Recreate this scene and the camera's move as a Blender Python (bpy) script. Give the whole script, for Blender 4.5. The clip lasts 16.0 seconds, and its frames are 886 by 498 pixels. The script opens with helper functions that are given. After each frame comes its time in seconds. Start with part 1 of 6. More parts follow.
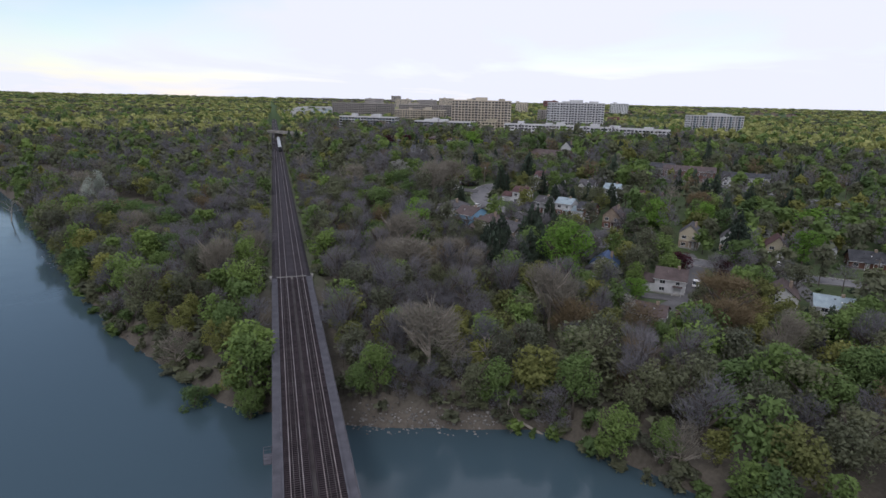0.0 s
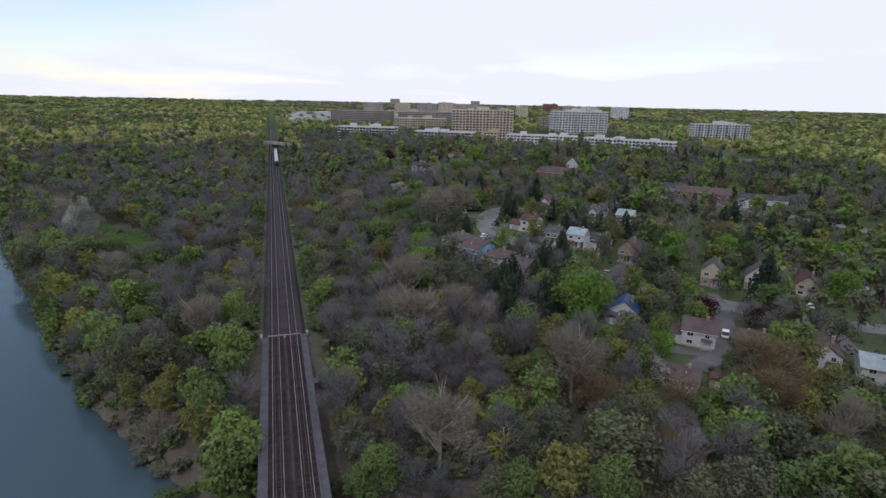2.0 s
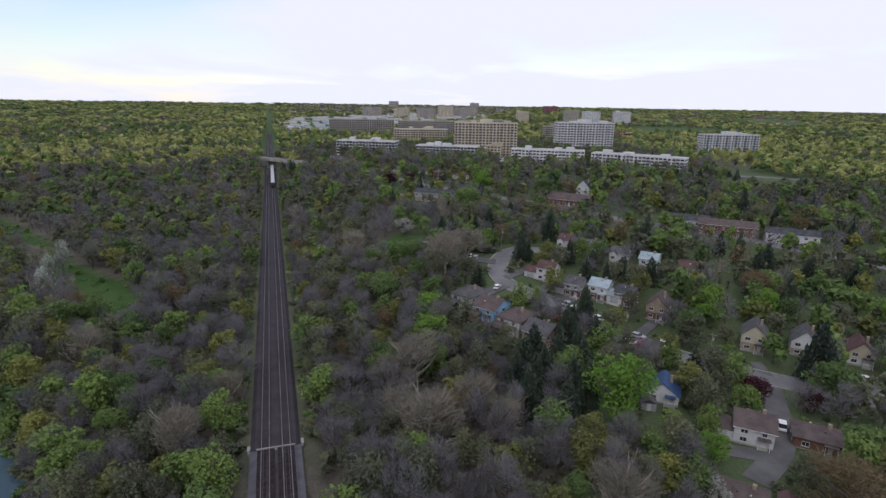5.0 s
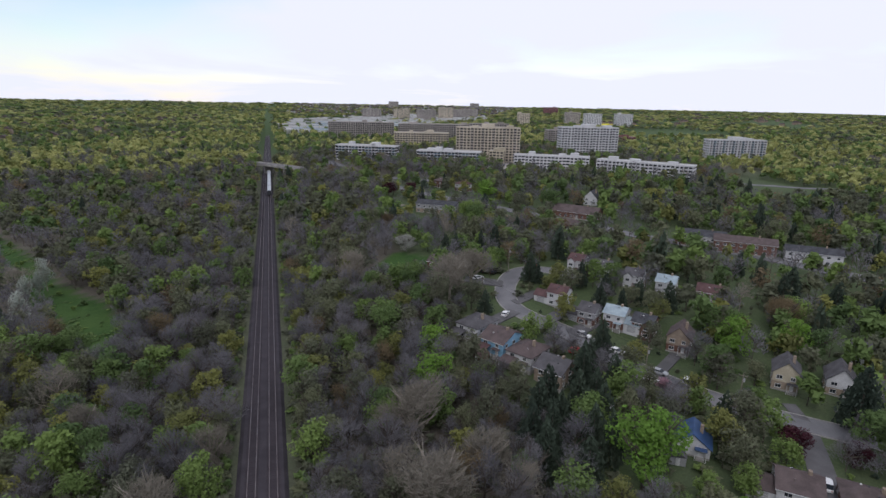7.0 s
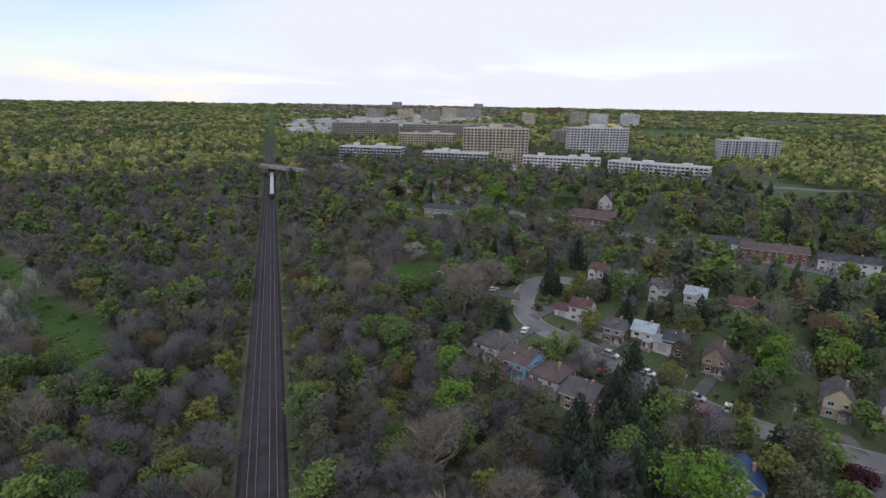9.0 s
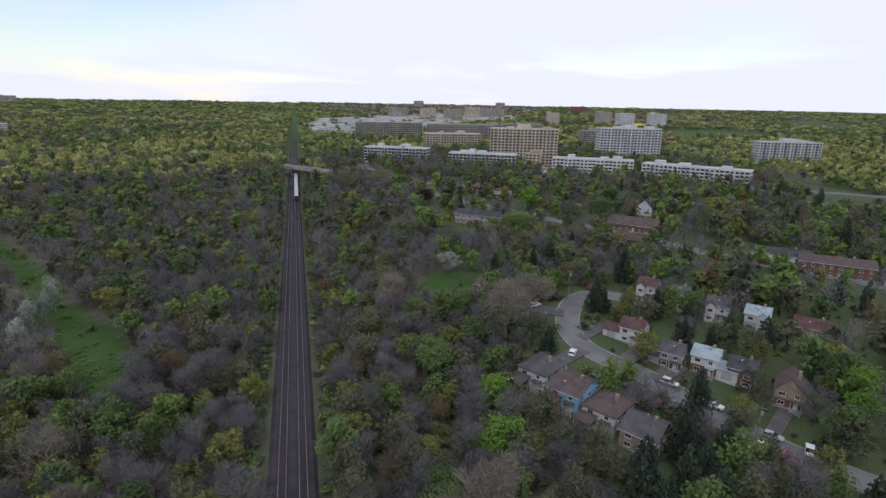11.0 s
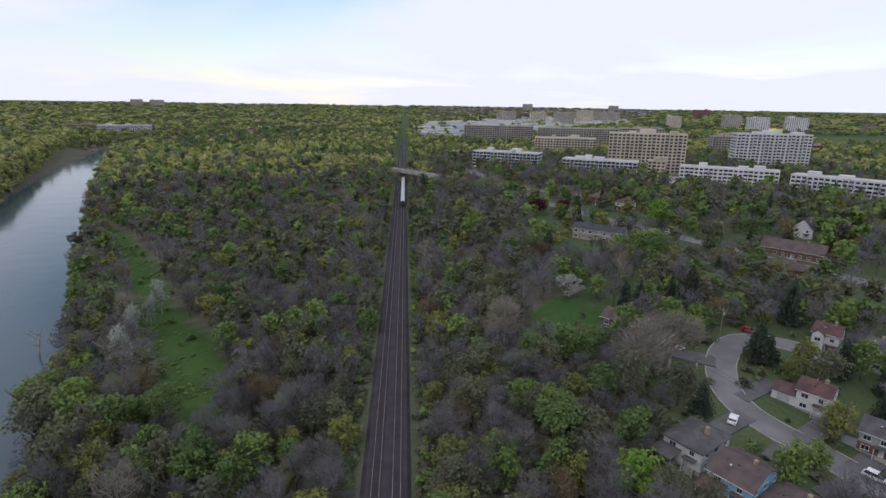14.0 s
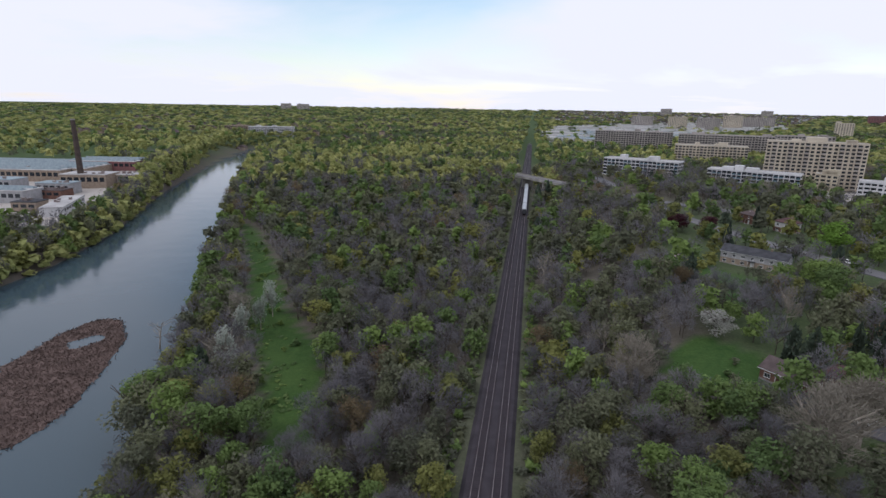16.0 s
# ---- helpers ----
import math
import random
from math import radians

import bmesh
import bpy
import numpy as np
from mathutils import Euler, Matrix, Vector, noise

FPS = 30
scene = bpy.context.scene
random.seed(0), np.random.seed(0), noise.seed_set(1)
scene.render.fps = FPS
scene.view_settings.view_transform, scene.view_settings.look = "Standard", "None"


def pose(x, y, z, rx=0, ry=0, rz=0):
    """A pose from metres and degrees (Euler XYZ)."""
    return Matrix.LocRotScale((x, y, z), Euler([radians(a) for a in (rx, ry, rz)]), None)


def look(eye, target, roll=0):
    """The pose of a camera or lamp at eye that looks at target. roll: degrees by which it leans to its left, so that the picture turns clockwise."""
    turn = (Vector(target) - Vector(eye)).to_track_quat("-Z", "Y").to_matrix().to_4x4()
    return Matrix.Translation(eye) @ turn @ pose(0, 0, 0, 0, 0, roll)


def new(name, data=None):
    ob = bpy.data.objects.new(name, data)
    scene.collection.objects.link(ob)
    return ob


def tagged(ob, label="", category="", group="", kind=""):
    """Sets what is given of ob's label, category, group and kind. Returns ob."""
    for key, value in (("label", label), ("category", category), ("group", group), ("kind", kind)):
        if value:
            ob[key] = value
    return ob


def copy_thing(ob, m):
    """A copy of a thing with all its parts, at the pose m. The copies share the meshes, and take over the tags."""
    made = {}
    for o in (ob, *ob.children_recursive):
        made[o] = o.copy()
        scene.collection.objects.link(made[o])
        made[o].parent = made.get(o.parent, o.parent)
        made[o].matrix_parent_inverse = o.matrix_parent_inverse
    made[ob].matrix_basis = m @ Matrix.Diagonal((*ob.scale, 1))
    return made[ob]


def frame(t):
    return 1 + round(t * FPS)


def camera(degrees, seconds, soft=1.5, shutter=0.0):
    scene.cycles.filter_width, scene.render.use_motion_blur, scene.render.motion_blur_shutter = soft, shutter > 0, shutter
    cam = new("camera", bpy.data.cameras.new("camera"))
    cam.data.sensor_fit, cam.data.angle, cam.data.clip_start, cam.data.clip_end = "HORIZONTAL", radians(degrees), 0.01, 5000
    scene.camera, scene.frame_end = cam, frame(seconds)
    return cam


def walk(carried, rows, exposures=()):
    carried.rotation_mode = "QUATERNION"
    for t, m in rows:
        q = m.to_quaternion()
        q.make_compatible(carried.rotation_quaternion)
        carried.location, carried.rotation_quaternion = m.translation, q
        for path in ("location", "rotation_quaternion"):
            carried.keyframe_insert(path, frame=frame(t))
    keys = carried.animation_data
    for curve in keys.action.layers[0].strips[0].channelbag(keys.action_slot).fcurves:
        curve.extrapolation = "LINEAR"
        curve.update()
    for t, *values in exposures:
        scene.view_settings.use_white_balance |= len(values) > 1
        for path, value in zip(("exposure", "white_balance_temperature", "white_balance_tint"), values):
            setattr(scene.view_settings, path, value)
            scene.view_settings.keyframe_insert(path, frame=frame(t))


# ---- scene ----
cam = camera(78.0, 16.0, soft=1.5)
PATH = [
    (0, (-2.383, -3.134, 44.134), (-1.814, -1.29, 43.611), 1.3),
    (0.5, (-1.567, 0.879, 45.924), (-0.998, 2.725, 45.406), 1.3),
    (1, (-1.001, 4.877, 48.236), (-0.43, 6.722, 47.717), 1.2),
    (1.5, (-0.47, 8.809, 50.512), (0.102, 10.653, 49.992), 1.2),
    (2, (-0.069, 12.633, 52.667), (0.504, 14.478, 52.149), 1.2),
    (2.5, (0.422, 16.492, 54.832), (0.995, 18.337, 54.315), 1.1),
    (3, (1.201, 20.281, 57.012), (1.773, 22.127, 56.496), 1.0),
    (3.5, (1.696, 24.188, 59.259), (2.268, 26.034, 58.742), 1.0),
    (4, (2.07, 28.064, 61.457), (2.644, 29.909, 60.94), 0.9),
    (6.5, (4.687, 46.735, 70.54), (5.266, 48.578, 70.02), 1.0),
    (7, (5.396, 50.32, 70.63), (5.974, 52.163, 70.111), 1.1),
    (7.5, (5.694, 53.637, 70.99), (6.272, 55.48, 70.47), 1.1),
    (8, (5.928, 57.076, 71.117), (6.505, 58.92, 70.596), 1.0),
    (8.5, (5.95, 60.557, 71.058), (6.52, 62.402, 70.538), 1.0),
    (9, (6.019, 64.438, 70.451), (6.586, 66.285, 69.933), 1.0),
    (11.5, (3.205, 83.005, 71.267), (3.696, 84.872, 70.744), 1.0),
    (12, (2.712, 86.65, 71.181), (3.201, 88.518, 70.661), 0.9),
    (12.5, (2.614, 90.833, 70.89), (3.051, 92.715, 70.371), 0.9),
    (13, (2.393, 95.789, 70.594), (2.675, 97.699, 70.074), 1.0),
    (13.5, (3.443, 100.025, 70.328), (3.617, 101.949, 69.81), 0.9),
    (14, (3.818, 103.983, 70.29), (3.955, 105.91, 69.772), 0.9),
    (14.5, (4.634, 107.781, 70.11), (4.725, 109.712, 69.595), 0.8),
    (15, (4.949, 112.551, 69.781), (4.922, 114.484, 69.268), 0.8),
    (15.5, (5.005, 117.236, 69.349), (4.849, 119.163, 68.839), 0.9),
    (16, (4.886, 122.358, 69.14), (4.585, 124.268, 68.63), 1.0),
]
walk(cam, [(t, look(eye, target, roll)) for t, eye, target, roll in PATH], exposures=[(0, -0.10, 6120, 13), (16, -0.10, 6120, 13)])
# ---- world, sun, exposure ----
world = bpy.data.worlds.new("sky")
scene.world = world
world.use_nodes = True
wt = world.node_tree
wt.nodes.clear()
SUN_ELEVATION, SUN_AZIMUTH = radians(48), radians(215)


def wnode(kind, **values):
    n = wt.nodes.new(kind)
    for k, v in values.items():
        n.inputs[k].default_value = v
    return n


sky = wnode("ShaderNodeTexSky")
sky.sky_type, sky.sun_disc = "NISHITA", False
sky.sun_elevation, sky.sun_rotation = SUN_ELEVATION, SUN_AZIMUTH
sky.air_density, sky.dust_density, sky.ozone_density = 1.3, 0.1, 2.0
# a broken sheet of white cloud, laid on a high plane
where = wnode("ShaderNodeTexCoord")
split = wnode("ShaderNodeSeparateXYZ")
wt.links.new(where.outputs["Generated"], split.inputs[0])
up = wnode("ShaderNodeMath")
up.operation, up.inputs[1].default_value = "ADD", 0.12
wt.links.new(split.outputs["Z"], up.inputs[0])
flat = []
for axis in "XY":
    over = wnode("ShaderNodeMath")
    over.operation = "DIVIDE"
    wt.links.new(split.outputs[axis], over.inputs[0])
    wt.links.new(up.outputs[0], over.inputs[1])
    flat.append(over)
join = wnode("ShaderNodeCombineXYZ")
for k, over in enumerate(flat):
    wt.links.new(over.outputs[0], join.inputs[k])
puffs = wnode("ShaderNodeTexNoise", Scale=0.35, Detail=5.0, Roughness=0.55, Distortion=0.4)
wt.links.new(join.outputs[0], puffs.inputs["Vector"])
cover = wnode("ShaderNodeMapRange")
cover.inputs["From Min"].default_value, cover.inputs["From Max"].default_value = 0.20, 0.44
# the sheet thins out to blue low in the north
gap = wnode("ShaderNodeVectorMath")
gap.operation = "DISTANCE"
gap.inputs[1].default_value = (-0.22, 0.90, 0.37)
wt.links.new(where.outputs["Generated"], gap.inputs[0])
thin = wnode("ShaderNodeMapRange")
thin.inputs["From Min"].default_value, thin.inputs["From Max"].default_value = 0.04, 0.50
thin.inputs["To Min"].default_value, thin.inputs["To Max"].default_value = -0.45, 0.0
wt.links.new(gap.outputs["Value"], thin.inputs["Value"])
sheet = wnode("ShaderNodeMath")
sheet.operation = "ADD"
wt.links.new(puffs.outputs["Fac"], sheet.inputs[0])
wt.links.new(thin.outputs[0], sheet.inputs[1])
cover.inputs["To Min"].default_value = 0.12
wt.links.new(sheet.outputs[0], cover.inputs["Value"])
blend = wnode("ShaderNodeMix")
blend.data_type = "RGBA"
blend.inputs[7].default_value = (6.36, 6.42, 6.92, 1)
wt.links.new(cover.outputs[0], blend.inputs[0])
wt.links.new(sky.outputs[0], blend.inputs[6])
glow = wnode("ShaderNodeBackground", Strength=0.15)
wt.links.new(blend.outputs[2], glow.inputs["Color"])
out = wnode("ShaderNodeOutputWorld")
wt.links.new(glow.outputs[0], out.inputs[0])

sun = new("sun", bpy.data.lights.new("sun", "SUN"))
sun.data.energy, sun.data.angle, sun.data.color = 0.85, radians(12), (1.0, 0.96, 0.90)
sun.matrix_world = look((0, 0, 300), Vector((0, 0, 300)) - Vector((math.sin(SUN_AZIMUTH) * math.cos(SUN_ELEVATION), math.cos(SUN_AZIMUTH) * math.cos(SUN_ELEVATION), math.sin(SUN_ELEVATION))))
# ---- materials ----
def material(name, colour, rough=0.85, second=None, scale=0.4, fine=6.0, bump=0.0, metal=0.0, per_object=0.0, per_island=0.0, through_light=0.0, spread=0.35):
    """A surface with broad and fine variation between two colours, at sizes in metres (scale, fine: features a metre)."""
    m = bpy.data.materials.new(name)
    m.use_nodes = True
    t = m.node_tree
    t.nodes.clear()

    def node(kind, **values):
        n = t.nodes.new(kind)
        for k, v in values.items():
            n.inputs[k].default_value = v
        return n

    geo = node("ShaderNodeNewGeometry")
    broad = node("ShaderNodeTexNoise", Scale=scale, Detail=3.0)
    grain = node("ShaderNodeTexNoise", Scale=fine, Detail=4.0, Roughness=0.6)
    for n in (broad, grain):
        t.links.new(geo.outputs["Position"], n.inputs["Vector"])
    two = node("ShaderNodeMix")
    two.data_type = "RGBA"
    second = second or tuple(c * 0.72 for c in colour)
    two.inputs[6].default_value, two.inputs[7].default_value = (*colour, 1), (*second, 1)
    wide = node("ShaderNodeMapRange")
    wide.inputs["From Min"].default_value, wide.inputs["From Max"].default_value = 0.36, 0.64
    t.links.new(broad.outputs["Fac"], wide.inputs["Value"])
    t.links.new(wide.outputs[0], two.inputs[0])
    tone = node("ShaderNodeHueSaturation")
    t.links.new(two.outputs[2], tone.inputs["Color"])
    lift = node("ShaderNodeMath")
    lift.operation = "MULTIPLY_ADD"
    lift.inputs[1].default_value, lift.inputs[2].default_value = spread * 2, 1 - spread
    t.links.new(grain.outputs["Fac"], lift.inputs[0])
    value = lift.outputs[0]
    if per_object or per_island:
        info = node("ShaderNodeObjectInfo") if per_object else geo
        pick = info.outputs["Random"] if per_object else geo.outputs["Random Per Island"]
        amount = per_object or per_island
        vary = node("ShaderNodeMath")
        vary.operation = "MULTIPLY_ADD"
        vary.inputs[1].default_value, vary.inputs[2].default_value = amount * 2, 1 - amount
        t.links.new(pick, vary.inputs[0])
        both = node("ShaderNodeMath")
        both.operation = "MULTIPLY"
        t.links.new(value, both.inputs[0])
        t.links.new(vary.outputs[0], both.inputs[1])
        value = both.outputs[0]
    t.links.new(value, tone.inputs["Value"])
    skin = node("ShaderNodeBsdfPrincipled", Roughness=rough, Metallic=metal)
    if rough > 0.7:
        skin.inputs["Specular IOR Level"].default_value = 0.12
    t.links.new(tone.outputs[0], skin.inputs["Base Color"])
    if bump:
        relief = node("ShaderNodeBump", Strength=bump, Distance=0.05)
        t.links.new(grain.outputs["Fac"], relief.inputs["Height"])
        t.links.new(relief.outputs[0], skin.inputs["Normal"])
    surface = skin.outputs[0]
    if through_light:
        leaf = node("ShaderNodeBsdfTranslucent")
        t.links.new(tone.outputs[0], leaf.inputs["Color"])
        mixed = node("ShaderNodeMixShader", Fac=through_light)
        t.links.new(skin.outputs[0], mixed.inputs[1])
        t.links.new(leaf.outputs[0], mixed.inputs[2])
        surface = mixed.outputs[0]
    end = node("ShaderNodeOutputMaterial")
    t.links.new(surface, end.inputs["Surface"])
    return m


def foliage(name, dark, light, through_light=0.25):
    """Leaves or twigs: each tree has a tone of its own (the mesh's 'tint'), each leaf a little more."""
    m = material(name, light, 0.8, dark, 0.05, 1.5, per_island=0.12, through_light=through_light, spread=0.22)
    t = m.node_tree
    two = [n for n in t.nodes if n.bl_idname == "ShaderNodeMix"][0]
    tint = t.nodes.new("ShaderNodeAttribute")
    tint.attribute_name = "tint"
    info = t.nodes.new("ShaderNodeObjectInfo")
    add = t.nodes.new("ShaderNodeMath")
    add.operation = "ADD"
    t.links.new(tint.outputs["Fac"], add.inputs[0])
    t.links.new(info.outputs["Random"], add.inputs[1])
    wrap = t.nodes.new("ShaderNodeMath")
    wrap.operation = "FRACT"
    t.links.new(add.outputs[0], wrap.inputs[0])
    t.links.new(wrap.outputs[0], two.inputs[0])
    return m


def glassy(name, colour, rough=0.12):
    return material(name, colour, rough, tuple(c * 0.6 for c in colour), 0.3, 1.0)


LEAF = {
    # green, yellow, olive and bare tones hold extra blue in place of haze
    "green": foliage("spring_green_leaves", (0.092, 0.140, 0.056), (0.178, 0.248, 0.072), 0.35),
    "bright": foliage("fresh_bright_leaves", (0.125, 0.225, 0.042), (0.175, 0.290, 0.055), 0.4),
    "yellow": foliage("yellow_green_leaves", (0.140, 0.152, 0.058), (0.228, 0.235, 0.072), 0.35),
    "olive": foliage("olive_buds", (0.106, 0.114, 0.082), (0.156, 0.166, 0.096), 0.35),
    "bare": foliage("bare_grey_twigs", (0.128, 0.126, 0.140), (0.180, 0.170, 0.180), 0.2),
    "pale": foliage("pale_bare_branches", (0.17, 0.155, 0.130), (0.22, 0.20, 0.165), 0.1),
    "rust": foliage("rust_red_buds", (0.150, 0.116, 0.072), (0.190, 0.148, 0.088), 0.35),
    "conifer": foliage("dark_conifer_needles", (0.036, 0.050, 0.038), (0.058, 0.078, 0.054), 0.1),
    "plum": foliage("dark_plum_leaves", (0.035, 0.010, 0.016), (0.060, 0.018, 0.026)),
    "blossom": foliage("pale_blossom", (0.20, 0.20, 0.17), (0.33, 0.33, 0.30)),
    "pink": foliage("pink_blossom", (0.22, 0.12, 0.15), (0.36, 0.22, 0.26)),
    # sunlight on the far woods, painted into a lighter leaf colour
    "lime": foliage("sun_painted_yellow_green_leaves", (0.250, 0.280, 0.105), (0.390, 0.390, 0.150), 0.35),
    "silver": foliage("silvery_young_leaves", (0.22, 0.25, 0.21), (0.36, 0.39, 0.34)),
}
BARK = material("grey_brown_bark", (0.11, 0.095, 0.08), 0.9, (0.07, 0.06, 0.05), 0.6, 8, 0.4)
PALE_BARK = material("pale_sycamore_bark", (0.30, 0.27, 0.23), 0.9, (0.18, 0.16, 0.13), 0.8, 8, 0.3)
STEEL = material("worn_steel_rail", (0.30, 0.26, 0.25), 0.42, (0.20, 0.16, 0.15), 0.3, 10, metal=0.7)
RUST_STEEL = material("weathered_dark_girder_steel", (0.10, 0.09, 0.09), 0.75, (0.065, 0.055, 0.055), 0.3, 5, 0.3)
TIE_WOOD = material("creosoted_tie_timber", (0.046, 0.036, 0.040), 0.9, (0.030, 0.024, 0.027), 0.7, 12, 0.5, per_object=0.25)
BALLAST = material("dark_stone_ballast", (0.056, 0.049, 0.056), 0.95, (0.038, 0.034, 0.039), 0.25, 9, 1.0, spread=0.5)
WALKWAY = material("grey_walkway_grating", (0.105, 0.103, 0.118), 0.8, (0.078, 0.076, 0.088), 0.5, 8, 0.3)
CONCRETE = material("weathered_concrete", (0.33, 0.32, 0.30), 0.9, (0.22, 0.21, 0.20), 0.15, 5, 0.3)
ASPHALT = material("worn_pale_asphalt", (0.180, 0.176, 0.182), 0.92, (0.130, 0.128, 0.135), 0.12, 8, 0.4)
DRIVE = material("dark_driveway_asphalt", (0.13, 0.125, 0.13), 0.92, (0.09, 0.088, 0.09), 0.2, 8, 0.4)
GRAVEL = material("trodden_gravel_path", (0.27, 0.24, 0.21), 0.95, (0.18, 0.155, 0.13), 0.3, 8, 0.5)
GLASS = glassy("dark_window_glass", (0.030, 0.036, 0.045), 0.1)
GLASS_BLUE = glassy("blue_balcony_glass", (0.14, 0.22, 0.27), 0.15)
TRIM = material("white_painted_trim", (0.62, 0.62, 0.62), 0.6, (0.5, 0.5, 0.5), 0.6, 6)
ROOF = {
    "brown": material("brown_asphalt_shingle", (0.112, 0.088, 0.086), 0.95, (0.080, 0.063, 0.062), 0.5, 5, 0.5),
    "grey": material("grey_asphalt_shingle", (0.100, 0.096, 0.102), 0.95, (0.070, 0.067, 0.071), 0.5, 5, 0.5),
    "dark": material("charcoal_asphalt_shingle", (0.070, 0.072, 0.080), 0.95, (0.045, 0.046, 0.052), 0.5, 5, 0.5),
    "blue": material("blue_sheet_metal_roof", (0.035, 0.075, 0.18), 0.55, (0.025, 0.055, 0.13), 0.4, 4, 0.2),
    "red": material("red_brown_shingle", (0.112, 0.068, 0.068), 0.95, (0.078, 0.048, 0.048), 0.5, 5, 0.5),
    "pale": material("pale_blue_grey_shingle", (0.30, 0.36, 0.39), 0.9, (0.23, 0.28, 0.31), 0.5, 5, 0.4),
    "flat": material("gravel_flat_roof", (0.48, 0.47, 0.46), 0.95, (0.34, 0.33, 0.33), 0.08, 3, 0.3),
}
WALL = {
    "white": material("white_siding", (0.52, 0.52, 0.53), 0.75, (0.43, 0.43, 0.44), 0.4, 4, 0.2),
    "cream": material("cream_stucco", (0.45, 0.40, 0.31), 0.85, (0.37, 0.33, 0.25), 0.3, 4, 0.2),
    "blue": material("light_blue_siding", (0.24, 0.42, 0.58), 0.75, (0.19, 0.35, 0.49), 0.4, 4, 0.2),
    "brick": material("red_brown_brick", (0.165, 0.090, 0.070), 0.9, (0.12, 0.068, 0.056), 0.7, 7, 0.4),
    "tan": material("tan_brick", (0.30, 0.24, 0.185), 0.9, (0.22, 0.175, 0.14), 0.7, 7, 0.4),
    "grey": material("grey_siding", (0.33, 0.33, 0.34), 0.8, (0.26, 0.26, 0.27), 0.4, 4, 0.2),
    "tower": material("beige_precast_concrete", (0.52, 0.46, 0.37), 0.88, (0.43, 0.38, 0.31), 0.06, 3, 0.2),
    "slab": material("grey_brown_precast_concrete", (0.36, 0.33, 0.31), 0.88, (0.29, 0.265, 0.25), 0.06, 3, 0.2),
    "pale": material("pale_concrete_cladding", (0.56, 0.56, 0.57), 0.85, (0.47, 0.47, 0.48), 0.06, 3, 0.2),
    "maroon": material("maroon_brick_tower", (0.21, 0.10, 0.10), 0.9, (0.16, 0.08, 0.08), 0.06, 3, 0.2),
}
REED = material("dead_brown_reeds", (0.135, 0.098, 0.086), 0.95, (0.088, 0.064, 0.056), 0.2, 3, 0.8, per_island=0.3)
ROCK = material("pale_river_rock", (0.20, 0.19, 0.18), 0.9, (0.12, 0.115, 0.11), 0.8, 6, 0.5, per_island=0.35)
DEBRIS = material("bleached_driftwood", (0.33, 0.30, 0.26), 0.9, (0.2, 0.18, 0.15), 0.8, 6, 0.4)
PAINT = {k: material(k + "_car_paint", c, 0.3, tuple(v * 0.9 for v in c), 0.5, 2, spread=0.08) for k, c in
         {"white": (0.7, 0.7, 0.7), "black": (0.02, 0.02, 0.022), "red": (0.35, 0.02, 0.025), "silver": (0.38, 0.39, 0.41), "blue": (0.04, 0.06, 0.14)}.items()}
RUBBER = material("black_rubber", (0.02, 0.02, 0.02), 0.9)
POLE_WOOD = material("weathered_pole_timber", (0.22, 0.19, 0.16), 0.9, (0.15, 0.13, 0.11), 0.6, 8, 0.3)
TRAIN_SILVER = material("silver_train_body", (0.44, 0.45, 0.46), 0.4, (0.36, 0.37, 0.38), 0.3, 4, metal=0.2)
TRAIN_DARK = material("dark_train_ends", (0.04, 0.042, 0.05), 0.5)


def ground_material():
    """Leaf litter in the woods, grass in the open, bare mud and stones at the water: weighted by the sheet's own 'grass' and 'shore'."""
    m = material("valley_ground", (0.118, 0.104, 0.086), 0.95, (0.080, 0.073, 0.060), 0.12, 1.6, 0.8, spread=0.5)
    t = m.node_tree
    tone = [n for n in t.nodes if n.bl_idname == "ShaderNodeHueSaturation"][0]
    first = tone.inputs["Color"].links[0].from_socket
    geo = [n for n in t.nodes if n.bl_idname == "ShaderNodeNewGeometry"][0]
    patch = t.nodes.new("ShaderNodeTexNoise")
    patch.inputs["Scale"].default_value, patch.inputs["Detail"].default_value = 0.06, 5
    t.links.new(geo.outputs["Position"], patch.inputs["Vector"])
    lawn = t.nodes.new("ShaderNodeMix")
    lawn.data_type = "RGBA"
    lawn.inputs[6].default_value, lawn.inputs[7].default_value = (0.030, 0.066, 0.018, 1), (0.060, 0.104, 0.028, 1)
    weeds = t.nodes.new("ShaderNodeTexNoise")
    weeds.inputs["Scale"].default_value, weeds.inputs["Detail"].default_value, weeds.inputs["Roughness"].default_value = 0.45, 6, 0.7
    t.links.new(geo.outputs["Position"], weeds.inputs["Vector"])
    sum_up = t.nodes.new("ShaderNodeMath")
    sum_up.operation = "ADD"
    t.links.new(patch.outputs["Fac"], sum_up.inputs[0])
    t.links.new(weeds.outputs["Fac"], sum_up.inputs[1])
    stretch = t.nodes.new("ShaderNodeMapRange")
    stretch.inputs["From Min"].default_value, stretch.inputs["From Max"].default_value = 0.72, 1.28
    t.links.new(sum_up.outputs[0], stretch.inputs["Value"])
    t.links.new(stretch.outputs[0], lawn.inputs[0])
    for name, colour in (("grass", None), ("shore", (0.095, 0.082, 0.070, 1)), ("yard", (0.40, 0.37, 0.34, 1))):
        weight = t.nodes.new("ShaderNodeAttribute")
        weight.attribute_name = name
        mix = t.nodes.new("ShaderNodeMix")
        mix.data_type = "RGBA"
        t.links.new(weight.outputs["Fac"], mix.inputs[0])
        t.links.new(first, mix.inputs[6])
        if colour:
            mix.inputs[7].default_value = colour
        else:
            t.links.new(lawn.outputs[2], mix.inputs[7])
        first = mix.outputs[2]
    t.links.new(first, tone.inputs["Color"])
    return m


